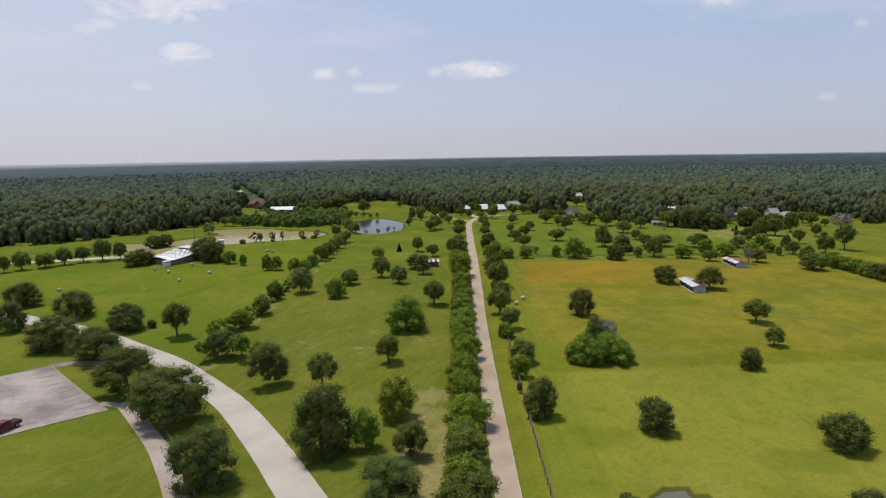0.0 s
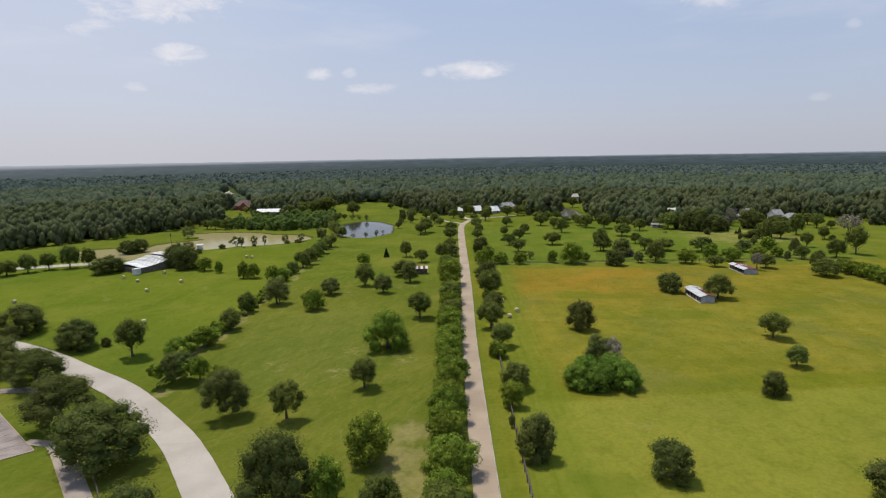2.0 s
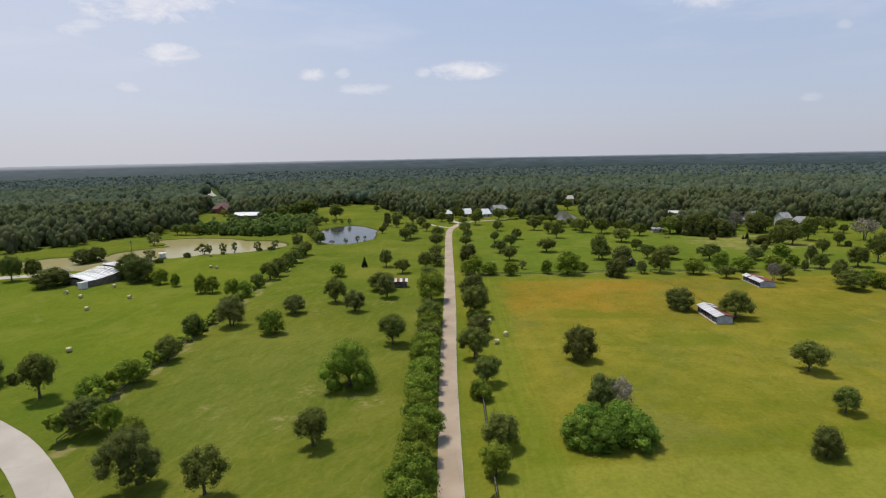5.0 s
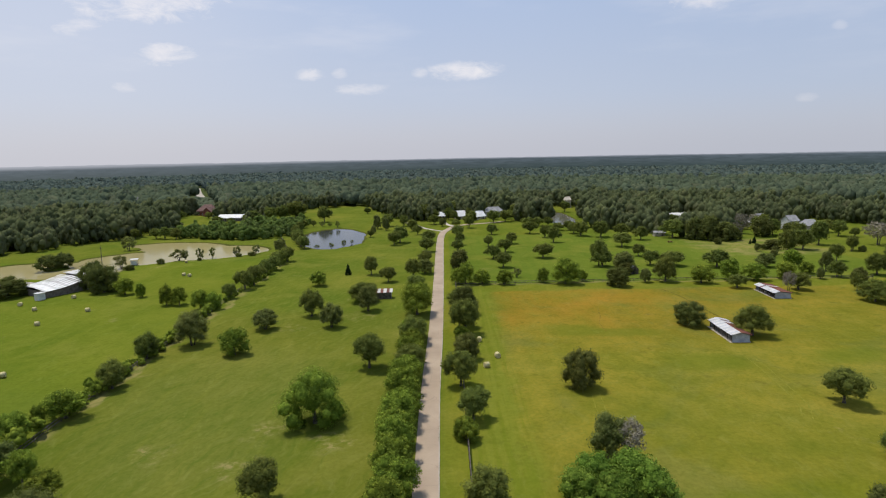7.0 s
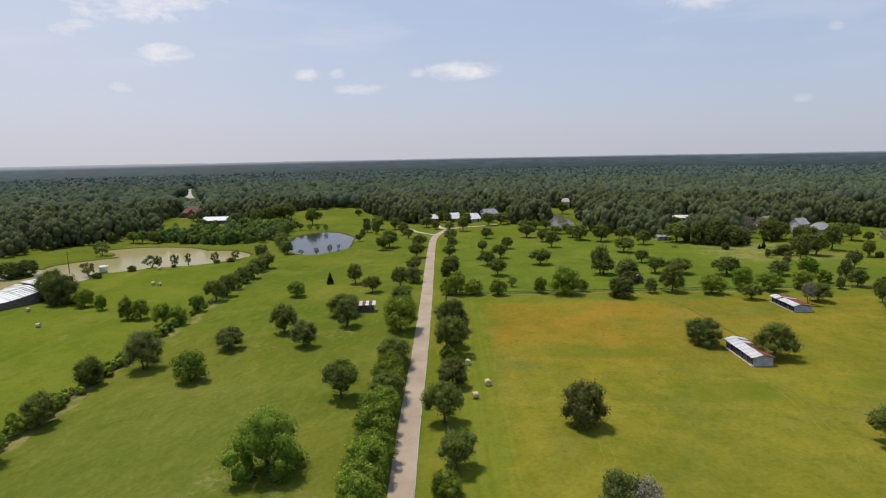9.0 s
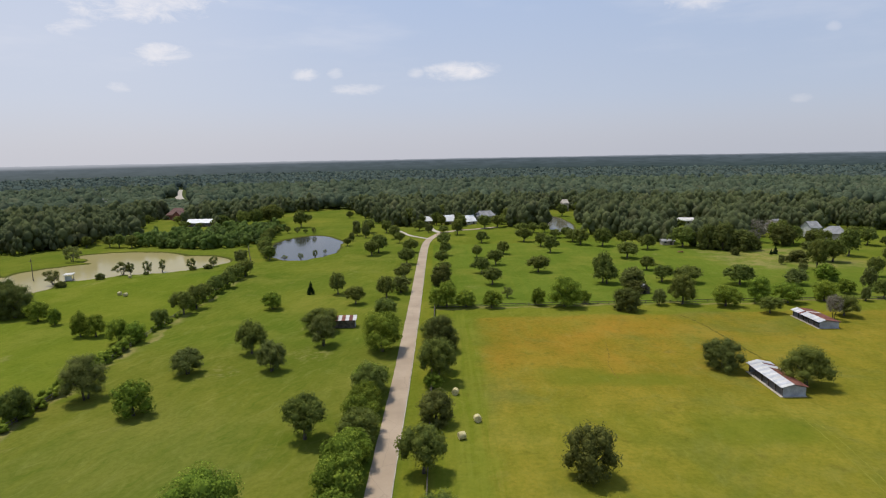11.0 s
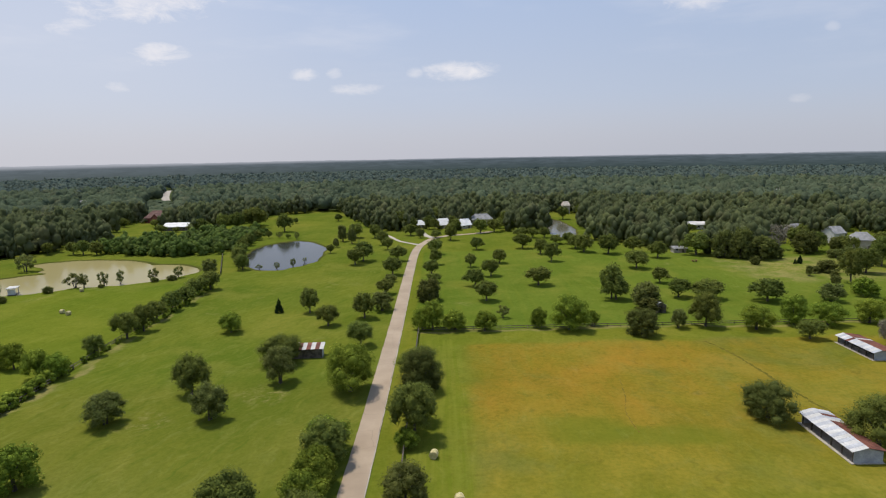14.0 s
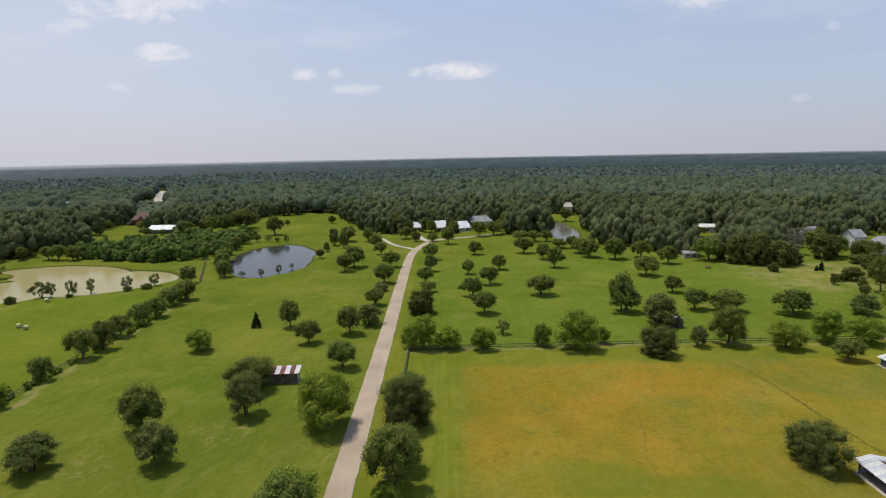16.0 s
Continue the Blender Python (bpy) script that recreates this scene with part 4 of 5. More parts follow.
plant_row("B", "pasture", ((27.3, 114.7, 8.2, 6.8), (65.0, 155.2, 6.6, 8.2)))
plant_row("GB", "pasture", ((18.5, 77.0, 5.2, 6.0), (22.6, 76.0, 5.6, 6.8), (27.4, 76.8, 5.8, 6.9), (25.6, 80.0, 6.3, 6.8), (20.8, 80.0, 6.0, 6.2)))
plant_row("O", "meadow", ((9.0, 408, 7.0, 6.0), (21.5, 406, 6.8, 6.2), (37.0, 410, 5.0, 5.4), (47, 411, 6.0, 6.6), (-5, 408, 8, 8), (5.5, 413, 8.5, 6.5), (19.5, 412, 8, 6), (-12, 414, 11, 10), (53, 424, 9, 9), (8, 434, 11, 10), (30, 436, 11, 9)))
plant_row("O", "westline", ((-67.7, 295.3, 6.2, 6.2), (-74.4, 312.5, 6.3, 6.4), (-79.6, 330.2, 5.6, 6.6), (-83.9, 346.0, 5.8, 6.4), (-85.7, 360.8, 6.3, 6.4), (-71.5, 304, 5, 5.2), (-77.5, 321, 5, 5.6)))

plant_row("L", "east", ((129.2, 302.1, 11.7, 9.5), (134.6, 299.7, 12.9, 11.6), (141.8, 297.2, 10, 11.8), (147.3, 298.3, 6, 7), (166.4, 308.4, 10.2, 11.4), (181, 309, 7.6, 7.5)))
plant_row("O", "east", ((174, 312, 8.5, 8), (160, 322, 7, 7), (203, 304, 8, 8), (145, 374, 5, 7), (183, 338, 8.5, 6), (170, 338, 6, 7), (178, 330, 7, 6), (206, 318, 7, 7), (183.5, 306, 7, 7), (94, 452, 8.5, 8), (111, 472, 8, 8), (176.5, 333, 7.5, 7), (165, 331, 5.5, 6), (-176, 452, 5, 6), (-198, 455, 6, 6)))
plant_row("L", "east", ((172, 297, 3.6, 7.5), (177, 295, 3.2, 6.5), (182, 294, 3.4, 7), (168.5, 285, 6.7, 7.4)))
plant_row("O", "westline", ((-190, 352, 8, 6), (-176, 343, 6, 5), (-164, 343, 6, 6.5), (-158, 421, 4.6, 7), (-150, 424, 3.2, 5), (-158, 341, 7, 7), (-151, 340, 6.5, 6.5), (-108.4, 449, 10.3, 15), (-123, 429, 9.8, 8.4), (-34.1, 382.2, 7.8, 9), (-82.4, 385.9, 4.3, 3.3), (-71.7, 384.4, 2.6, 2.7), (-57.8, 468.9, 4.6, 4.7), (-84.5, 457.7, 3.9, 3.7)))

plant_row("B", "meadow", ((-1, 417, 2.2, 3.4), (3, 415, 1.8, 3), (12, 413, 2.4, 3.8), (16.5, 412, 2.0, 3.2), (23, 408, 2.2, 3.4), (35, 421, 2.4, 4)))

row_rnd = random.Random(5)
y_row = 14.0
while y_row < 149:
    plant(row_rnd.choice("GGGGO"), -6.8 + row_rnd.uniform(-0.6, 0.6), y_row, row_rnd.uniform(5.6, 7.6), row_rnd.uniform(6.0, 7.6), "row")
    y_row += row_rnd.uniform(4.2, 6.2)

# ---- woods ----
CLEARING = [(-900, -400), (-900, 120), (-300, 230), (-235, 268), (-205, 300), (-186, 335), (-172, 364), (-120, 338), (-92, 346), (-124, 402), (-134, 440), (-113, 470), (-118, 515), (-72, 540),
            (-45, 466), (-27, 412), (-6, 398), (45, 396), (62, 396), (76, 374), (93, 350), (112, 328), (127, 308), (150, 306), (158, 330), (163, 352),
            (192, 352), (204, 340), (215, 318), (245, 312), (285, 325), (330, 310), (900, 230), (900, -400)]
OPEN = ((-160, 412, 34, 22), (-155, 430, 13, 12), (-188, 456, 16, 25), (-178, 400, 16, 14), (83, 400, 12, 45), (90, 428, 9, 18), (96, 465, 14, 34), (2, 412, 9, 14), (14, 409, 8, 14), (26, 402, 9, 14), (42, 425, 13, 18),
        (152, 380, 8, 18), (143, 360, 7, 16), (133, 340, 7, 14), (127, 326, 6, 12), (141, 390, 4, 12), (-182, 447, 15, 22), (187, 346, 10, 10), (198, 322, 14, 15), (300, 440, 22, 40), (128, 352, 4, 26), (238, 420, 6, 18), (-290, 560, 8, 14), (104, 480, 7, 20), (180, 334, 16, 13), (200, 336, 14, 13), (30, 405, 18, 16), (302, 558, 16, 18), (249, 452, 15, 17), (195, 455, 15, 17), (423, 638, 16, 18), (228, 336, 20, 28), (296, 405, 26, 40), (190, 324, 14, 14))


def inside(x, y):
    odd = np.zeros(x.shape, bool)
    for (xa, ya), (xb, yb) in zip(CLEARING, CLEARING[1:] + CLEARING[:1]):
        crosses = (ya > y) != (yb > y)
        with np.errstate(divide="ignore", invalid="ignore"):
            odd ^= crosses & (x < (xb - xa) * (y - ya) / (yb - ya + 1e-9) + xa)
    for cx, cy, rx, ry in OPEN:
        odd |= ((x - cx) / rx) ** 2 + ((y - cy) / ry) ** 2 < 1
    odd |= (x > -168) & (x < -86) & (y > 322) & (y < 400)
    s = (y - 675) / 230
    odd |= (np.abs(x - (-268 - 102 * s)) < 8) & (y > 665) & (y < 940)
    return odd


def lump(rnd, level, leaves, size, pointed=0.0):
    """One crown of the far woods, about one metre across: a knobbly body with loose leaf clumps on it."""
    ball = bmesh.new()
    bmesh.ops.create_icosphere(ball, subdivisions=level, radius=1)
    knobs = []
    for i in range(17):
        z = 1 - 1.5 * (i + 0.5) / 17
        a = i * 2.4 + rnd.uniform(-.4, .4)
        q = math.sqrt(max(0.0, 1 - z * z))
        knobs.append((Vector((q * math.cos(a), q * math.sin(a), z)), rnd.uniform(0.08, 0.36)))
    lean = Vector((rnd.uniform(-.12, .12), rnd.uniform(-.12, .12), 0))
    co, body = [], []
    for v in ball.verts:
        d = v.co.normalized()
        swell = 0.72 + max(k * max(0.0, 1 - (d - c).length_squared / 0.3) for c, k in knobs) + rnd.uniform(-.06, .06)
        side = 1 - pointed * max(0.0, d.z)
        q = Vector((d.x * 0.5 * swell * side, d.y * 0.5 * swell * side, 0.52 + d.z * 0.48 * swell)) + lean * max(0.0, d.z)
        body.append(q)
        co.append(tuple(q))
    faces = [[v.index for v in f.verts] for f in ball.faces]
    ball.free()
    for _ in range(leaves):
        q = rnd.choice(body)
        d = (q - Vector((0, 0, 0.5))).normalized()
        q = q + Vector((rnd.gauss(0, .05), rnd.gauss(0, .05), rnd.gauss(0.02, .05)))
        face = (d + Vector((rnd.gauss(0, .4), rnd.gauss(0, .4), .2))).normalized()
        a = face.orthogonal().normalized()
        b = face.cross(a)
        k = len(co)
        w = size * rnd.uniform(0.7, 1.35)
        co += [tuple(q + a * w), tuple(q + b * w), tuple(q - (a + b) * w * 0.75)]
        faces.append([k, k + 1, k + 2])
    return np.array(co), faces


def lobed(rnd, lobes, leaves, size):
    """A leafier crown for the edge of the woods: overlapping lobes hidden in leaf clumps."""
    ball = bmesh.new()
    bmesh.ops.create_icosphere(ball, subdivisions=1, radius=1)
    bv, bf = [v.co.copy() for v in ball.verts], [[v.index for v in f.verts] for f in ball.faces]
    ball.free()
    co, faces, spots = [], [], []
    for i in range(lobes):
        f = (i + 0.5) / lobes
        a = i * 2.4 + rnd.uniform(-.5, .5)
        out = 0.31 * math.sqrt(max(0.0, 1 - max(0.0, f - 0.35) ** 2 / 0.43)) * rnd.uniform(0.6, 1.1)
        c, r = Vector((out * math.cos(a), out * math.sin(a), 0.16 + 0.68 * f)), rnd.uniform(0.19, 0.29)
        spots.append((c, r))
        k = len(co)
        co += [tuple(c + v * r * rnd.uniform(0.78, 1.0)) for v in bv]
        faces += [[j + k for j in q] for q in bf]
    for _ in range(leaves):
        c, r = rnd.choice(spots)
        d = Vector((rnd.gauss(0, 1), rnd.gauss(0, 1), rnd.gauss(0.35, 1))).normalized()
        q, face = c + d * r * rnd.uniform(0.7, 1.12), (d + Vector((rnd.gauss(0, .5), rnd.gauss(0, .5), .25))).normalized()
        a = face.orthogonal().normalized()
        a.rotate(Matrix.Rotation(rnd.uniform(0, 6.28), 3, face))
        b = face.cross(a)
        k, w = len(co), size * rnd.uniform(0.6, 1.3)
        co += [tuple(q + a * w), tuple(q + b * w * 0.8 - a * w * 0.4), tuple(q - (a + b) * w * 0.7)]
        faces.append([k, k + 1, k + 2])
    return np.array(co), faces


def woods(name, label, spots, kinds, mat, seed):
    """One mesh of many crowns at spots: x, y, width, height."""
    rnd = np.random.RandomState(seed)
    verts, tris, base = [], [], 0
    pick = rnd.randint(0, len(kinds), len(spots))
    for k, (co, faces) in enumerate(kinds):
        f = np.array(faces)
        mine = spots[pick == k]
        if not len(mine):
            continue
        a = rnd.uniform(0, 6.28, len(mine))
        c, s = np.cos(a)[:, None], np.sin(a)[:, None]
        x = (co[:, 0] * c - co[:, 1] * s) * mine[:, 2:3] + mine[:, 0:1]
        y = (co[:, 0] * s + co[:, 1] * c) * mine[:, 2:3] + mine[:, 1:2]
        z = np.maximum(co[None, :, 2] * mine[:, 3:4], 0.02)
        verts.append(np.stack([x, y, z], -1).reshape(-1, 3))
        tris.append((f[None] + (np.arange(len(mine)) * len(co))[:, None, None] + base).reshape(-1, 3))
        base += len(mine) * len(co)
    verts, tris = np.concatenate(verts).astype(np.float32), np.concatenate(tris).astype(np.int32)
    me = bpy.data.meshes.new(name)
    me.vertices.add(len(verts))
    me.vertices.foreach_set("co", verts.ravel())
    me.loops.add(tris.size)
    me.loops.foreach_set("vertex_index", tris.ravel())
    me.polygons.add(len(tris))
    me.polygons.foreach_set("loop_start", np.arange(0, tris.size, 3, dtype=np.int32))
    me.polygons.foreach_set("loop_total", np.full(len(tris), 3, np.int32))
    me.polygons.foreach_set("use_smooth", np.ones(len(tris), bool))
    me.update(calc_edges=True)
    me.materials.append(mat)
    return tagged(new(name, me), label, "woods", kind="stuff")


def scatter(n, r0, r1, spread, w0, w1, h0, h1, seed, ok):
    rnd = np.random.RandomState(seed)
    r = np.sqrt(rnd.uniform(r0 ** 2, r1 ** 2, n))
    a = radians(spread) * rnd.uniform(-1, 1, n)
    x, y = r * np.sin(a), r * np.cos(a) - 60
    size = rnd.uniform(0, 1, n) ** 1.6
    # young growth below the far road
    low = np.where((np.abs(x + 222 + 0.49 * (y - 560)) < 14) & (y > 470) & (y < 690), 0.28, 1.0)
    s = np.stack([x, y, w0 + (w1 - w0) * size, (h0 + (h1 - h0) * size) * rnd.uniform(0.82, 1.18, n) * low], -1)
    return s[ok(x, y)]


def wild(x, y):
    return ~inside(x, y)


rl = random.Random(3)
near_kinds = [lobed(rl, rl.choice((7, 9, 11)), 240, 0.046) for _ in range(14)]
next_kinds = [lobed(rl, rl.choice((5, 6, 7)), 105, 0.062) for _ in range(14)]
mid_kinds = [lump(rl, 2, 14, 0.10, rl.choice((0.0, 0.2, 0.45))) for _ in range(10)]
far_kinds = [lump(rl, 1, 10, 0.16, rl.choice((0.0, 0.3))) for _ in range(8)]
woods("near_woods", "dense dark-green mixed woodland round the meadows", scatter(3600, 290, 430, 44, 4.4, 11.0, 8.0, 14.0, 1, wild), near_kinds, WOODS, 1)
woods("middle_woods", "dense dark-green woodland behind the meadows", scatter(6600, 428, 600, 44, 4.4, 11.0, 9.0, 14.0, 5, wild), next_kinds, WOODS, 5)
# paler, bluer leaf colours from here out stand in for aerial haze
woods("middle_woods", "dense dark-green woodland behind the meadows", scatter(8200, 595, 920, 43, 6.0, 13.0, 10.0, 14.5, 2, wild), mid_kinds, HAZED_MID, 2)
woods("far_woods", "dense distant woodland with blue haze painted into its leaves", scatter(11500, 900, 1440, 43, 8.0, 15, 11, 14, 3, wild), far_kinds, HAZED_FAR, 3)


def thicket(x, y):
    return (x > -160) & (x < -87) & (y > 329 + 0.3 * np.abs(x + 108)) & (y < 404) & ~((x < -128) & (y > 378)) & ~((x < -146) & (y > 366))


woods("thicket", "light-green scrub thicket beyond the ponds", scatter(5600, 375, 510, 30, 3.2, 7.5, 3.6, 7.6, 4, thicket), next_kinds, SCRUB, 4)

hedge_rnd = np.random.RandomState(8)
hedge_y = hedge_rnd.uniform(84, 264, 170)
hedge_x = -68.2 + 0.8 * np.sin(hedge_y * 0.06) + hedge_rnd.uniform(-0.9, 0.9, 170)
hedge_w = hedge_rnd.uniform(1.4, 3.4, 170) * np.where(hedge_y > 188, 0.55, 1.0)
woods("hedgerow", "low leafy green hedgerow along the old fence", np.stack([hedge_x, hedge_y, hedge_w, hedge_w * hedge_rnd.uniform(0.7, 1.1, 170)], -1), near_kinds, PEAR, 6)

# glowing backdrop: distance haze painted as a gradient over streaks of woodland
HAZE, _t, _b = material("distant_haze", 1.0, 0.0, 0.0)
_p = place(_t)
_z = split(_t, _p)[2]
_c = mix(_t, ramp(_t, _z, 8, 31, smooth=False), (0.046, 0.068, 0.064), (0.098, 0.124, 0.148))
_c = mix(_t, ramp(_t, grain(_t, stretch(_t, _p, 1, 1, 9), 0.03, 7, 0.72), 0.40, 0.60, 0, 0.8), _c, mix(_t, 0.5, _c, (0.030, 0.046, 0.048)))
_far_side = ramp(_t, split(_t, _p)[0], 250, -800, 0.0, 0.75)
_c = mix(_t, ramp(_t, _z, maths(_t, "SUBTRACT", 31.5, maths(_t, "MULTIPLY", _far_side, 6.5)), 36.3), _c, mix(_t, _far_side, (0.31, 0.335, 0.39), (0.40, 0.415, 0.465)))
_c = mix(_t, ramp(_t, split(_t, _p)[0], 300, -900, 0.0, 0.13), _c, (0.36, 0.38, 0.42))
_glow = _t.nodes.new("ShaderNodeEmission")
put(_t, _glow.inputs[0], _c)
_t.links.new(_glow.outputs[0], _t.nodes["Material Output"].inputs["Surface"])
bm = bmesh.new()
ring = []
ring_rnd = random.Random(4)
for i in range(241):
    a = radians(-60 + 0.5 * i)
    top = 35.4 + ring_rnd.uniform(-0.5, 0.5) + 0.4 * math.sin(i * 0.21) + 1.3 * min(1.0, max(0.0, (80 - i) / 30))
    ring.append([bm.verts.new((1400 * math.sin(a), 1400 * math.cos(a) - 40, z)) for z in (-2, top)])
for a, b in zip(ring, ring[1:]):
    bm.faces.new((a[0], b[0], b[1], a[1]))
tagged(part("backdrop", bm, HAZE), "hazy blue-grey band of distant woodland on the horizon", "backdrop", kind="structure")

# ---- buildings ----
def cattle_shed(x, y, yaw, length, width, eave, ridge, rust_from, label, rusty=False, peak=0.42):
    """An open-fronted pole shed: long side along y, open on its minus-x side."""
    shed = empty("cattle_shed", pose(x, y, 0, 0, 0, yaw), label, "shed", "pasture sheds")
    t = 0.12
    box_part("slab", CEMENT, shed, -0.5, width + 0.2, -0.3, length + 0.3, -0.1, 0.08)
    gable = [(0, 0.08), (width, 0.08), (width, eave), (width * peak, ridge - 0.12), (0, eave)]
    part("end_wall", prism(bmesh.new(), gable, 0.0, t), STEEL, shed, "blue-grey sheet metal end wall")
    part("end_wall", prism(bmesh.new(), gable, length - t, length), STEEL, shed, "blue-grey sheet metal end wall")
    box_part("back_wall", STEEL, shed, width - t, width, t + 0.003, length - t - 0.003, 0.08, eave)
    # added near-black sheet paints the shade inside the open front
    box_part("shade_wall", DARK, shed, width * 0.45, width * 0.45 + t, t + 0.003, length - t - 0.003, 0.08, eave + 0.2)
    n = 6
    for i in range(n):
        yy = 0.2 + (length - 0.4) * i / (n - 1)
        box_part("post", TIMBER, shed, 0.02, 0.2, yy, yy + 0.18, 0.0, eave, 0.02)
    box_part("beam", TIMBER, shed, 0.0, 0.2, 0.13, length, eave, eave + 0.2)
    count = int(length / 0.8)
    step = (length + 0.8) / count
    rnd = random.Random(int(x))
    for i in range(count):
        for s in (0, 1):
            xa, za = (-0.55, eave - 0.06) if s == 0 else (width + 0.3, eave - 0.02)
            bm = bmesh.new()
            y0, y1 = -0.4 + step * i, -0.4 + step * (i + 1) - 0.02
            ridge_x = width * peak
            lift = rnd.uniform(0, 0.03)
            cols = 6
            rows = []
            for k in range(cols + 1):
                yy = y0 + (y1 - y0) * k / cols
                wave = 0.035 * (k % 2)
                rows.append([bm.verts.new(v) for v in ((xa, yy, za + 0.2 + wave + lift), (ridge_x, yy, ridge + 0.1 + wave + lift), (ridge_x, yy, ridge + 0.06 + lift), (xa, yy, za + 0.16 + lift))])
            for r, q in zip(rows, rows[1:]):
                for k in range(4):
                    bm.faces.new((r[k], r[(k + 1) % 4], q[(k + 1) % 4], q[k]))
            bm.faces.new(rows[0]), bm.faces.new(rows[-1][::-1])
            bmesh.ops.recalc_face_normals(bm, faces=bm.faces)
            if rusty:
                mat = (PALE if i % 2 else TIN) if s == 0 and rnd.random() < 0.85 or s == 1 and i == count - 5 else RUST
            else:
                mat = RUST if (s == 1 and i / count < rust_from) or (s == 1 and i % 3 == 0 and rnd.random() < .8) else (TIN if i % 2 else PALE)
            part("roof_sheet", bm, mat, shed)
    return shed


cattle_shed(68.8, 140.3, -1.5, 12.5, 4.1, 1.72, 2.4, 0.55, "open-fronted pole shed with grey and rusted sheet roof")
cattle_shed(101.4, 180.4, -1.5, 11.8, 4.7, 1.55, 2.15, 0.9, "long open shed with rusty red sheet roof", True, 0.26)

lean = empty("loafing_shed", pose(-25.3, 188.8, 0, 0, 0, 3), "low shed with red and white striped sheet roof beside trees", "shed", "pasture sheds")
box_part("back_wall", STEEL, lean, 0, 9.7, 2.7, 2.82, 0, 2.55)
box_part("front_wall", TIMBER, lean, 0, 9.7, 0.0, 0.12, 0, 2.1)
box_part("side_wall", STEEL, lean, 9.58, 9.7, 0.123, 2.697, 0, 2.15)
box_part("side_wall", STEEL, lean, 0.0, 0.12, 0.123, 2.697, 0, 2.15)
for i in range(11):
    bm = block(bmesh.new(), -0.45 + i * 0.96, 0.49 + i * 0.96, -1.65, 1.65, -0.02, 0.03)
    sheet_ob = part("roof_sheet", bm, RUST if i % 2 else PALE, lean)
    sheet_ob.matrix_basis = pose(0, 1.3, 2.42 + 0.004 * (i % 2), 9.5, 0, 0)

hut = empty("field_hut", pose(69.8, 219.8, 0, 0, 0, 8), "small dark timber hut with weathered grey roof", "hut")
part("walls", prism(bmesh.new(), [(0, 0), (3.4, 0), (3.4, 2.1), (1.7, 2.9), (0, 2.1)], 0, 3.0), TIMBER, hut)
for s in (0, 1):
    roof_side = box_part("roof_side", SLATE, hut, 0, 2.2, -0.2, 3.2, 0, 0.06)
    roof_side.matrix_basis = pose(-0.25 if s == 0 else 1.7, 0, 2.06 if s == 0 else 2.98, 0, -25 if s == 0 else 25, 0)
box_part("door", DARK, hut, 1.2, 2.2, -0.03, -0.004, 0, 1.9)

barn = empty("barn", pose(-132.0, 199.0, 0, 0, 0, 62), "long low barn with pale sloping sheet roof and raised end", "barn")
for name, y0, y1 in (("long_wall", 0.0, 0.2), ("back_wall", 13.6, 13.8)):
    part(name, prism(bmesh.new(), [(0, 0), (18, 0), (18, 4.0), (13, 3.3), (10, 2.9), (6, 2.4), (0, 2.15)], y0, y1), BOARDS, barn)
box_part("end_wall", BOARDS, barn, 0, 0.2, 0.203, 13.597, 0, 2.15)
box_part("end_wall", BOARDS, barn, 17.8, 18.0, 0.203, 13.597, 0, 4.0)
for i in range(15):
    bm = bmesh.new()
    u0, u1 = -0.3 + 0.9 * i, 0.597 + 0.9 * i
    rise = 1.6 * (i / 14) ** 2
    prism(bm, [(-0.6, 2.30 + rise), (7, 3.2 + rise), (14.4, 2.9 + rise), (14.4, 2.84 + rise), (7, 3.14 + rise), (-0.6, 2.24 + rise)], u0, u1)
    for v in bm.verts:
        v.co.x, v.co.y = v.co.y, v.co.x
    bmesh.ops.recalc_face_normals(bm, faces=bm.faces)
    part("roof_sheet", bm, WHITE_TIN if i % 4 else PALE, barn)
loft = box_part("loft_wall", BOARDS, barn, 13.5, 17.6, 1.0, 11.5, 3.6, 5.0)
loft_roof = box_part("loft_roof", PALE, barn, 13.1, 18.2, 0.4, 12.0, -0.06, 0.06, 0.02)
loft_roof.matrix_basis = pose(0, 0, 5.2, 1.5, 0, 0)
part("vent", rod(bmesh.new(), (16, 5, 5.2), (16, 5, 6.1), 0.4, 0.3, 10), WHITE, barn)
for i in range(11):
    box_part("board", BOARDS, barn, 0.6 + 1.6 * i, 0.78 + 1.6 * i, -0.05, -0.004, 0.0, 2.1)
hutch = empty("water_tank", pose(-132.0, 195.2, 0, 0, 0, 62), "small white tank box with pale lid by the barn", "tank")
box_part("body", WHITE, hutch, 0, 2.4, 0, 2.2, 0, 2.3, 0.06)
box_part("lid", PALE, hutch, -0.15, 2.55, -0.15, 2.35, 2.303, 2.45, 0.04)


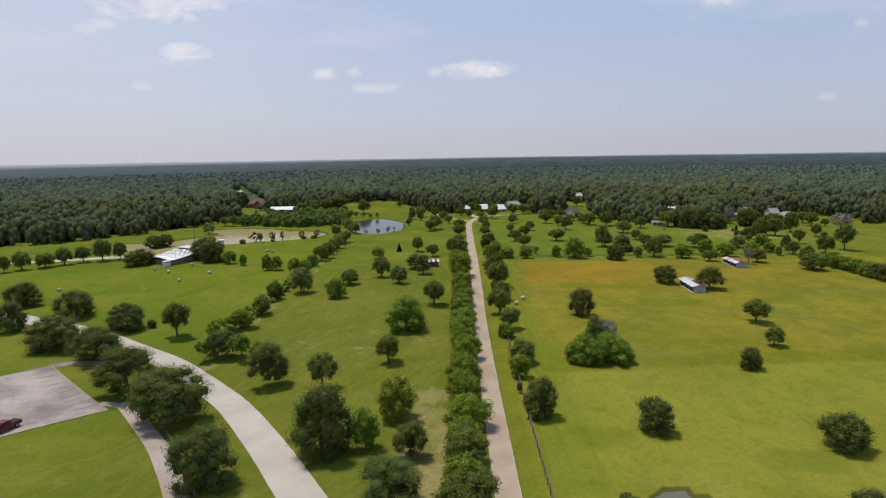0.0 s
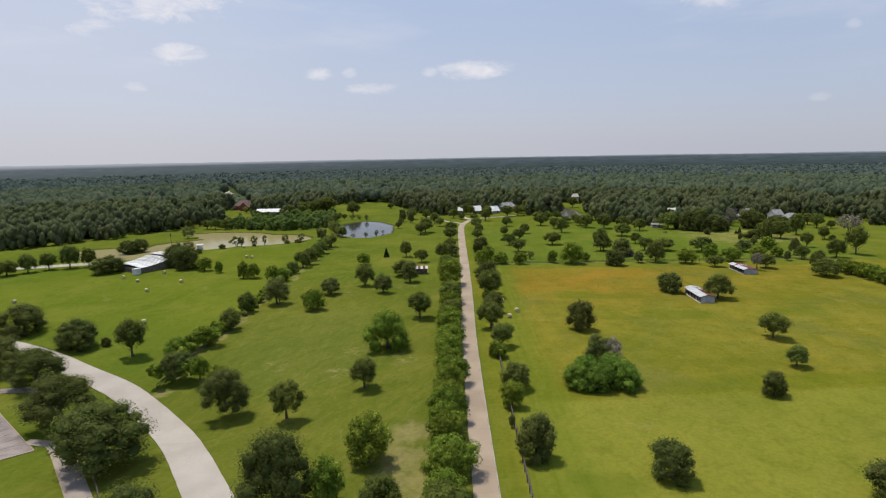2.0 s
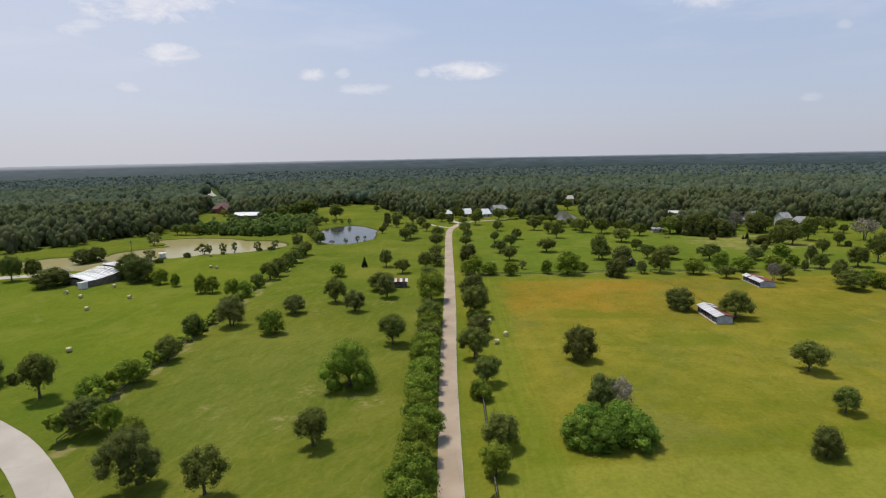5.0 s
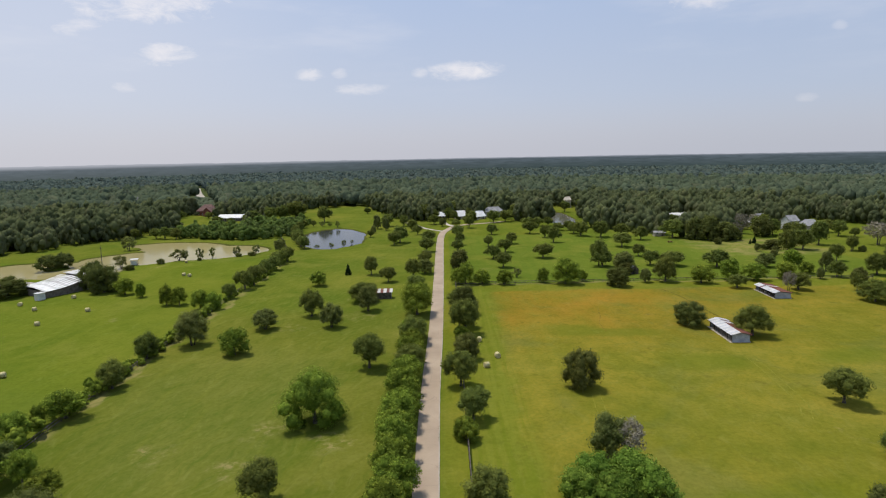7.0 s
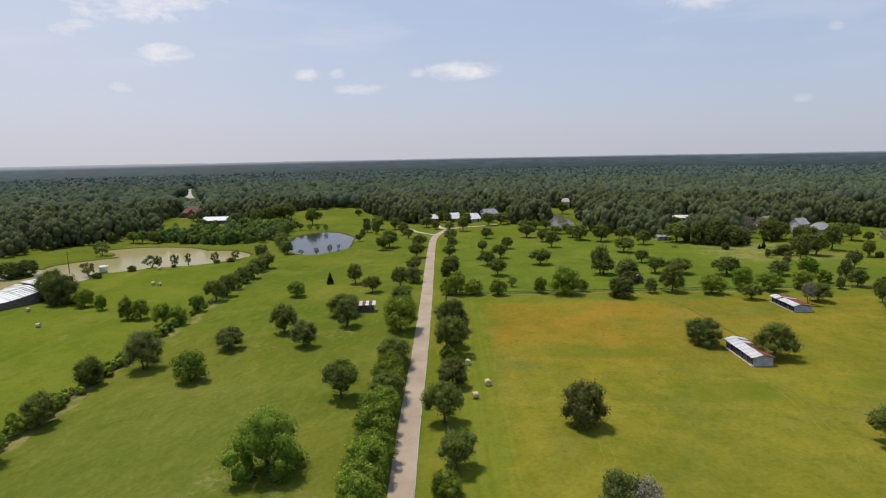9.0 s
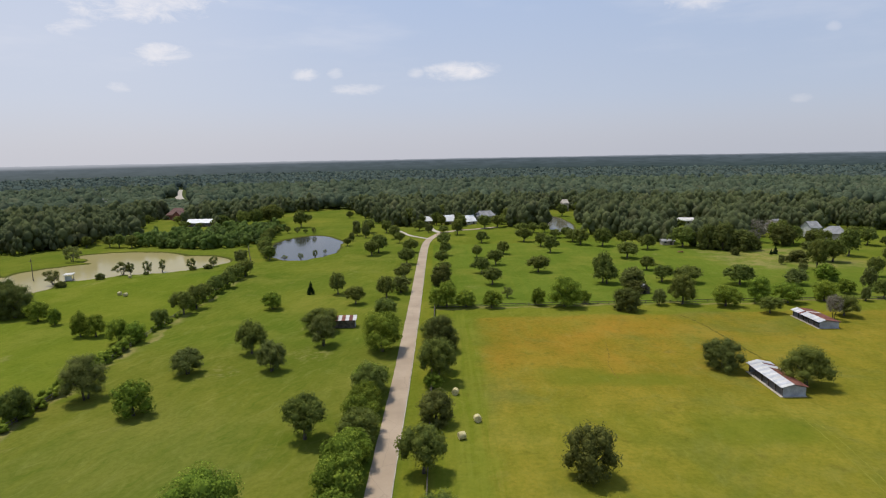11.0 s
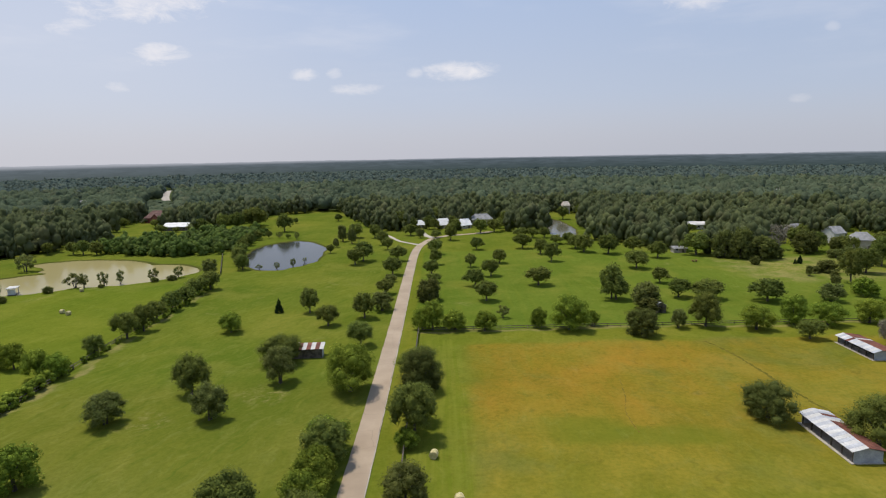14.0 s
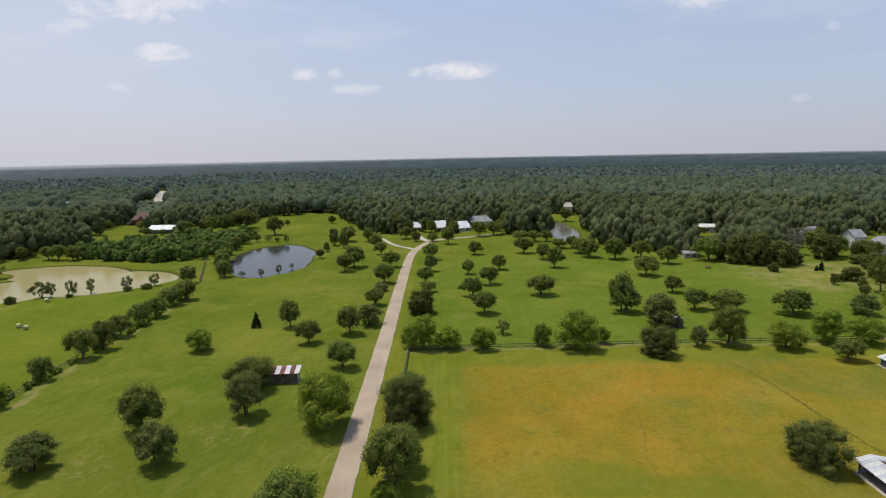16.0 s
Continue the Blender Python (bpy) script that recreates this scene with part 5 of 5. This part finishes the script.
def house(x, y, yaw, w, d, eave, ridge, wall, roof, label, hip=0.0, name="farmhouse"):
    """A house: walls with windows and a door, and a gabled or hipped roof, its ridge along x."""
    h = empty(name, pose(x, y, 0, 0, 0, yaw), label, "house", "far houses")
    box_part("wall", wall, h, -w / 2, w / 2, -d / 2, d / 2, 0, eave)
    o = 0.5
    for s in (-1, 1):
        bm = bmesh.new()
        pts = [(-w / 2 - o, s * (d / 2 + o), eave), (w / 2 + o, s * (d / 2 + o), eave), (w / 2 + o - hip, 0, ridge), (-w / 2 - o + hip, 0, ridge)]
        a = [bm.verts.new(p) for p in pts]
        b = [bm.verts.new((p[0], p[1], p[2] - 0.15)) for p in pts]
        bm.faces.new(a), bm.faces.new(b[::-1])
        for i in range(4):
            bm.faces.new((a[i], a[(i + 1) % 4], b[(i + 1) % 4], b[i]))
        bmesh.ops.recalc_face_normals(bm, faces=bm.faces)
        part("roof_side", bm, roof, h)
        bm = bmesh.new()
        xe = s * (w / 2 + (o if hip else 0))
        tip = s * (w / 2 + o - hip) if hip else xe
        q = [(xe, -d / 2 - (o if hip else 0), eave), (xe, d / 2 + (o if hip else 0), eave), (tip, 0, ridge - 0.02)]
        a = [bm.verts.new(p) for p in q]
        b = [bm.verts.new((p[0] - 0.1 * s, p[1], p[2] - 0.1)) for p in q]
        bm.faces.new(a), bm.faces.new(b[::-1])
        for i in range(3):
            bm.faces.new((a[i], a[(i + 1) % 3], b[(i + 1) % 3], b[i]))
        bmesh.ops.recalc_face_normals(bm, faces=bm.faces)
        part("gable" if not hip else "roof_end", bm, wall if not hip else roof, h)
    n = max(2, int(w / 3.2))
    for i in range(n):
        xx = -w / 2 + w * (i + 0.5) / n
        if i == n // 2:
            box_part("door", TIMBER, h, xx - 0.5, xx + 0.5, -d / 2 - 0.05, -d / 2 - 0.004, 0.1, 2.15)
        else:
            window_ob = box_part("window", WHITE, h, xx - 0.65, xx + 0.65, -d / 2 - 0.06, -d / 2 - 0.004, 0.9, 2.2)
            part("pane", block(bmesh.new(), xx - 0.55, xx + 0.55, -d / 2 - 0.08, -d / 2 - 0.064, 1.0, 2.1), GLASS, window_ob)
    return h


house(0.5, 424, 0, 4.6, 6, 1.9, 4.6, TAN, WHITE_TIN, "small outbuilding with white metal roof among trees", name="outbuilding")
house(13.5, 421, 25, 6.6, 8, 2.0, 5.6, TAN, WHITE_TIN, "farmhouse wing with white metal roof", 0.0)
house(26.0, 417, 28, 7, 8, 2.0, 5.6, TAN, WHITE_TIN, "gabled farmhouse wing with white metal roof")
house(38, 431, 8, 13, 8, 3.8, 7.0, TAN, SLATE, "large tan house with grey-green hipped roof", 3.0)
house(-151.5, 436, 0, 19, 12, 2.5, 4.6, TIMBER, WHITE_TIN, "long low building with shallow white roof", name="outbuilding")
house(-188, 482, -12, 14, 10, 3.6, 8.6, BRICK, BRICK_TILE, "large red-brick house with red-brown hipped roof", 4.0)
house(-183, 474, 74, 9, 8, 3.4, 7.2, BRICK, BRICK_TILE, "gabled wing of red-brick house")
house(154, 395, -8, 18, 11, 2.8, 4.0, WHITE, PALE, "low house with flat pale roof among trees", name="outbuilding")
house(143.5, 399, 6, 6, 6, 2.8, 4.2, WHITE, PALE, "small white outbuilding among trees", name="outbuilding")
house(187, 350, 18, 7, 7, 4.0, 7.4, TAN, SLATE, "house with steep grey shingle roof among trees", 1.2)
house(195, 333, 10, 5.5, 7, 5.0, 8.0, WHITE, SLATE, "tall white house wing with grey roof among trees")
house(194, 314, -18, 9, 7, 4.6, 7.8, TAN, SLATE, "house with grey hipped shingle roof among trees", 3.0)
house(176, 350, 5, 8, 6, 2.6, 3.8, TAN, PALE, "low tan house with pale roof among trees")
house(104, 490, 0, 4.8, 6, 6.0, 8.8, TAN, TAN, "tall tan house with pale roof beyond pond", 1.0)
house(116, 317, 0, 5.5, 3.5, 1.9, 2.8, TAN, SLATE, "small grey garden building under trees", name="outbuilding")
house(302, 456, 10, 18, 10, 3.0, 5.2, WHITE, PALE, "distant white house in forest clearing", 4.0)
house(330, 520, -10, 14, 9, 3.4, 7.6, TAN, PALE, "distant pale-roofed house among woodland", 4.0)
house(309, 574, 12, 9, 8, 5.0, 9.2, WHITE, PALE, "distant pale-roofed house deep in woodland", 2.0)
house(431, 650, -8, 12, 8, 5.0, 9.2, WHITE, PALE, "distant pale-roofed house deep in woodland", 2.0)
house(258, 467, 15, 7, 7, 3.0, 6.0, WHITE, PALE, "small white house among woodland trees")
house(202, 469, 4, 16, 7, 3.0, 5.0, WHITE, SLATE, "long white house with grey roof among woodland")
house(-295, 574, 10, 12, 9, 5.0, 10.5, WHITE, SLATE, "distant grey-roofed house among woodland", 4.0)


# ---- small things ----
def bale_mesh():
    bm = bmesh.new()
    rod(bm, (-0.55, 0, 0.61), (0.55, 0, 0.61), 0.63, 0.63, 22)
    rim = [e for e in bm.edges if abs(e.verts[0].co.x - e.verts[1].co.x) < 0.01]
    bmesh.ops.bevel(bm, geom=rim, offset=0.08, segments=2, affect="EDGES")
    rnd = random.Random(2)
    for v in bm.verts:
        v.co += Vector((rnd.uniform(-.02, .02), rnd.uniform(-.02, .02), rnd.uniform(-.02, .02)))
        v.co.z = max(0.0, v.co.z)
    me = bpy.data.meshes.new("hay_bale")
    bm.to_mesh(me)
    bm.free()
    me.materials.append(STRAW)
    return me


BALE = bale_mesh()
bale_rnd = random.Random(9)
for x, y in ((12.8, 133), (9.9, 127), (9.4, 144.5), (-149, 152), (-122, 127), (-112.5, 166), (-107, 180.5), (-122, 198), (-124.5, 182.5), (-133.5, 189), (-93, 126.5),
             (-100.5, 233), (-97.5, 231), (-112, 262), (-71.5, 262)):
    b = tagged(new("hay_bale", BALE), "round pale hay bale lying on the grass", "hay bale", "round hay bales")
    b.matrix_basis = pose(x, y, -0.03, 0, 0, bale_rnd.choice((0, 8, 75, 100, 20)))


def fence(points, gap, height, rails, label, mat=TIMBER):
    f = empty("fence", Matrix(), label, "fence", "field fences")
    line = smooth_line(points, gap)
    post, board = bpy.data.meshes.new("post"), bpy.data.meshes.new("rail")
    bm = block(bmesh.new(), -0.055, 0.055, -0.055, 0.055, -0.2, height + 0.04, 0.012)
    bm.to_mesh(post), bm.free()
    bm = block(bmesh.new(), -0.045, 0.045, 0.0, 1.0, -0.07, 0.07)
    bm.to_mesh(board), bm.free()
    post.materials.append(mat), board.materials.append(mat)
    rnd = random.Random(len(line))
    line = [Vector((p.x, p.y, float(terrain(p.x, p.y)))) for p in line]
    for a, b in zip(line, line[1:]):
        share("post", post, f, Matrix.Translation(a) @ pose(0, 0, 0, rnd.uniform(-2, 2), rnd.uniform(-2, 2), 0))
        yaw = math.degrees(math.atan2(-(b - a).x, (b - a).y))
        for k in range(rails):
            share("rail", board, f, Matrix.Translation((a.x, a.y, a.z + height * (k + 0.8) / rails)) @ pose(0.09, 0, 0, math.degrees(math.atan2(b.z - a.z, (b - a).xy.length)), 0, yaw) @ Matrix.Diagonal((1, (b - a).length, 1, 1)))
    share("post", post, f, Matrix.Translation(line[-1]))
    return f


fence([(4.3, 10), (4.2, 60), (4.6, 120), (5.2, 207.5)], 2.6, 1.25, 3, "dark weathered board fence along the driveway")
fence([(5.5, 207.8), (60, 208.0), (110, 208.0), (150, 206.5)], 3.4, 1.0, 2, "dark weathered board fence across the pasture")
fence([(-68.5, 84), (-67.5, 110), (-67.2, 150), (-68.8, 200), (-69.5, 262)], 3.2, 1.15, 2, "old dark wire-and-post fence in a hedge")
fence([(-44.5, 25.3), (-55.3, 41.2), (-61.7, 49.7), (-74, 64.5), (-88.6, 76.8), (-104.7, 87.5), (-125.5, 102.4)], 2.8, 1.1, 2, "dark rustic rail fence beside the path")
fence([(-73.5, 287), (-88.5, 331)], 2.2, 1.3, 3, "dark board fence between the two ponds")

truck = empty("pickup_truck", pose(-87.9, 46.9, 0.06 + float(terrain(-87.9, 46.9)), 0, 0, -14), "dark red pickup truck parked on grey asphalt", "pickup truck")
bm = bmesh.new()
prism(bm, [(-2.7, 0.45), (2.65, 0.45), (2.7, 0.95), (1.5, 1.08), (-2.7, 1.08)], -0.95, 0.95)
bmesh.ops.bevel(bm, geom=list(bm.edges), offset=0.07, segments=2, affect="EDGES")
bmesh.ops.rotate(bm, verts=bm.verts, cent=(0, 0, 0), matrix=Matrix.Rotation(radians(-90), 3, "Z"))
part("body", bm, RED, truck)
bm = bmesh.new()
prism(bm, [(-0.9, 1.08), (1.45, 1.08), (0.75, 1.82), (-0.75, 1.82)], -0.85, 0.85)
bmesh.ops.bevel(bm, geom=list(bm.edges), offset=0.06, segments=2, affect="EDGES")
bmesh.ops.rotate(bm, verts=bm.verts, cent=(0, 0, 0), matrix=Matrix.Rotation(radians(-90), 3, "Z"))
part("cab", bm, RED, truck)
box_part("bed_floor", DARK, truck, -0.75, 0.75, 0.98, 2.6, 1.07, 1.11)
windscreen = box_part("windscreen", GLASS, truck, -0.72, 0.72, -0.02, 0.02, -0.32, 0.32)
windscreen.matrix_basis = pose(0, -1.16, 1.46, -43, 0, 0)
for s in (-1, 1):
    box_part("side_window", GLASS, truck, s * 0.83 - 0.03, s * 0.83 + 0.03, -0.75, 0.65, 1.2, 1.66)
    box_part("headlight", WHITE, truck, s * 0.7 - 0.2, s * 0.7 + 0.2, -2.72, -2.66, 0.68, 0.86)
    box_part("tail_light", RUST, truck, s * 0.85 - 0.08, s * 0.85 + 0.08, 2.66, 2.72, 0.7, 1.0)
    for yy in (-1.7, 1.65):
        wheel = part("wheel", rod(bmesh.new(), (s * 0.72, yy, 0.38), (s * 0.98, yy, 0.38), 0.38, 0.38, 18), RUBBER, truck)
        part("rim", rod(bmesh.new(), (s * 0.97, yy, 0.38), (s * 1.0, yy, 0.38), 0.2, 0.2, 12), TIN, wheel)

dock = empty("pond_pavilion", pose(-134, 257.5, -0.2, 0, 0, 18), "white roofed fishing platform at the pond edge", "pavilion")
box_part("deck", TIMBER, dock, -0.3, 2.5, -0.4, 3.6, 0.3, 0.45)
for xx in (0.0, 2.1):
    for yy in (0.0, 3.1):
        box_part("post", WHITE, dock, xx, xx + 0.16, yy, yy + 0.16, -0.9, 2.6)
box_part("roof_panel", PALE, dock, -0.4, 2.7, -0.5, 3.8, 2.603, 2.75, 0.03)
box_part("side_panel", WHITE, dock, 0.2, 2.05, -0.06, 0.0, 0.46, 2.2)

pole = empty("utility_pole", pose(-149, 262, -1.2), "thin dark wooden pole standing in the pond", "pole")
part("shaft", rod(bmesh.new(), (0, 0, 0), (0, 0, 9.5), 0.16, 0.11, 9), TIMBER, pole)
box_part("cross_arm", TIMBER, pole, -0.9, 0.9, -0.06, 0.06, 8.4, 8.55)

bench = empty("picnic_table", pose(113, 293.5, 0, 0, 0, 20), "reddish wooden picnic table on the lawn", "picnic table")
box_part("tabletop", RUST, bench, -1.2, 1.2, -0.4, 0.4, 0.72, 0.78)
for s in (-1, 1):
    box_part("bench_seat", RUST, bench, -1.2, 1.2, s * 0.75 - 0.15, s * 0.75 + 0.15, 0.42, 0.47)
    box_part("leg", RUST, bench, s * 0.9 - 0.05, s * 0.9 + 0.05, -0.8, 0.8, 0.34, 0.42)
    box_part("support", RUST, bench, s * 0.9 - 0.05, s * 0.9 + 0.05, -0.12, 0.12, 0.0, 0.72)
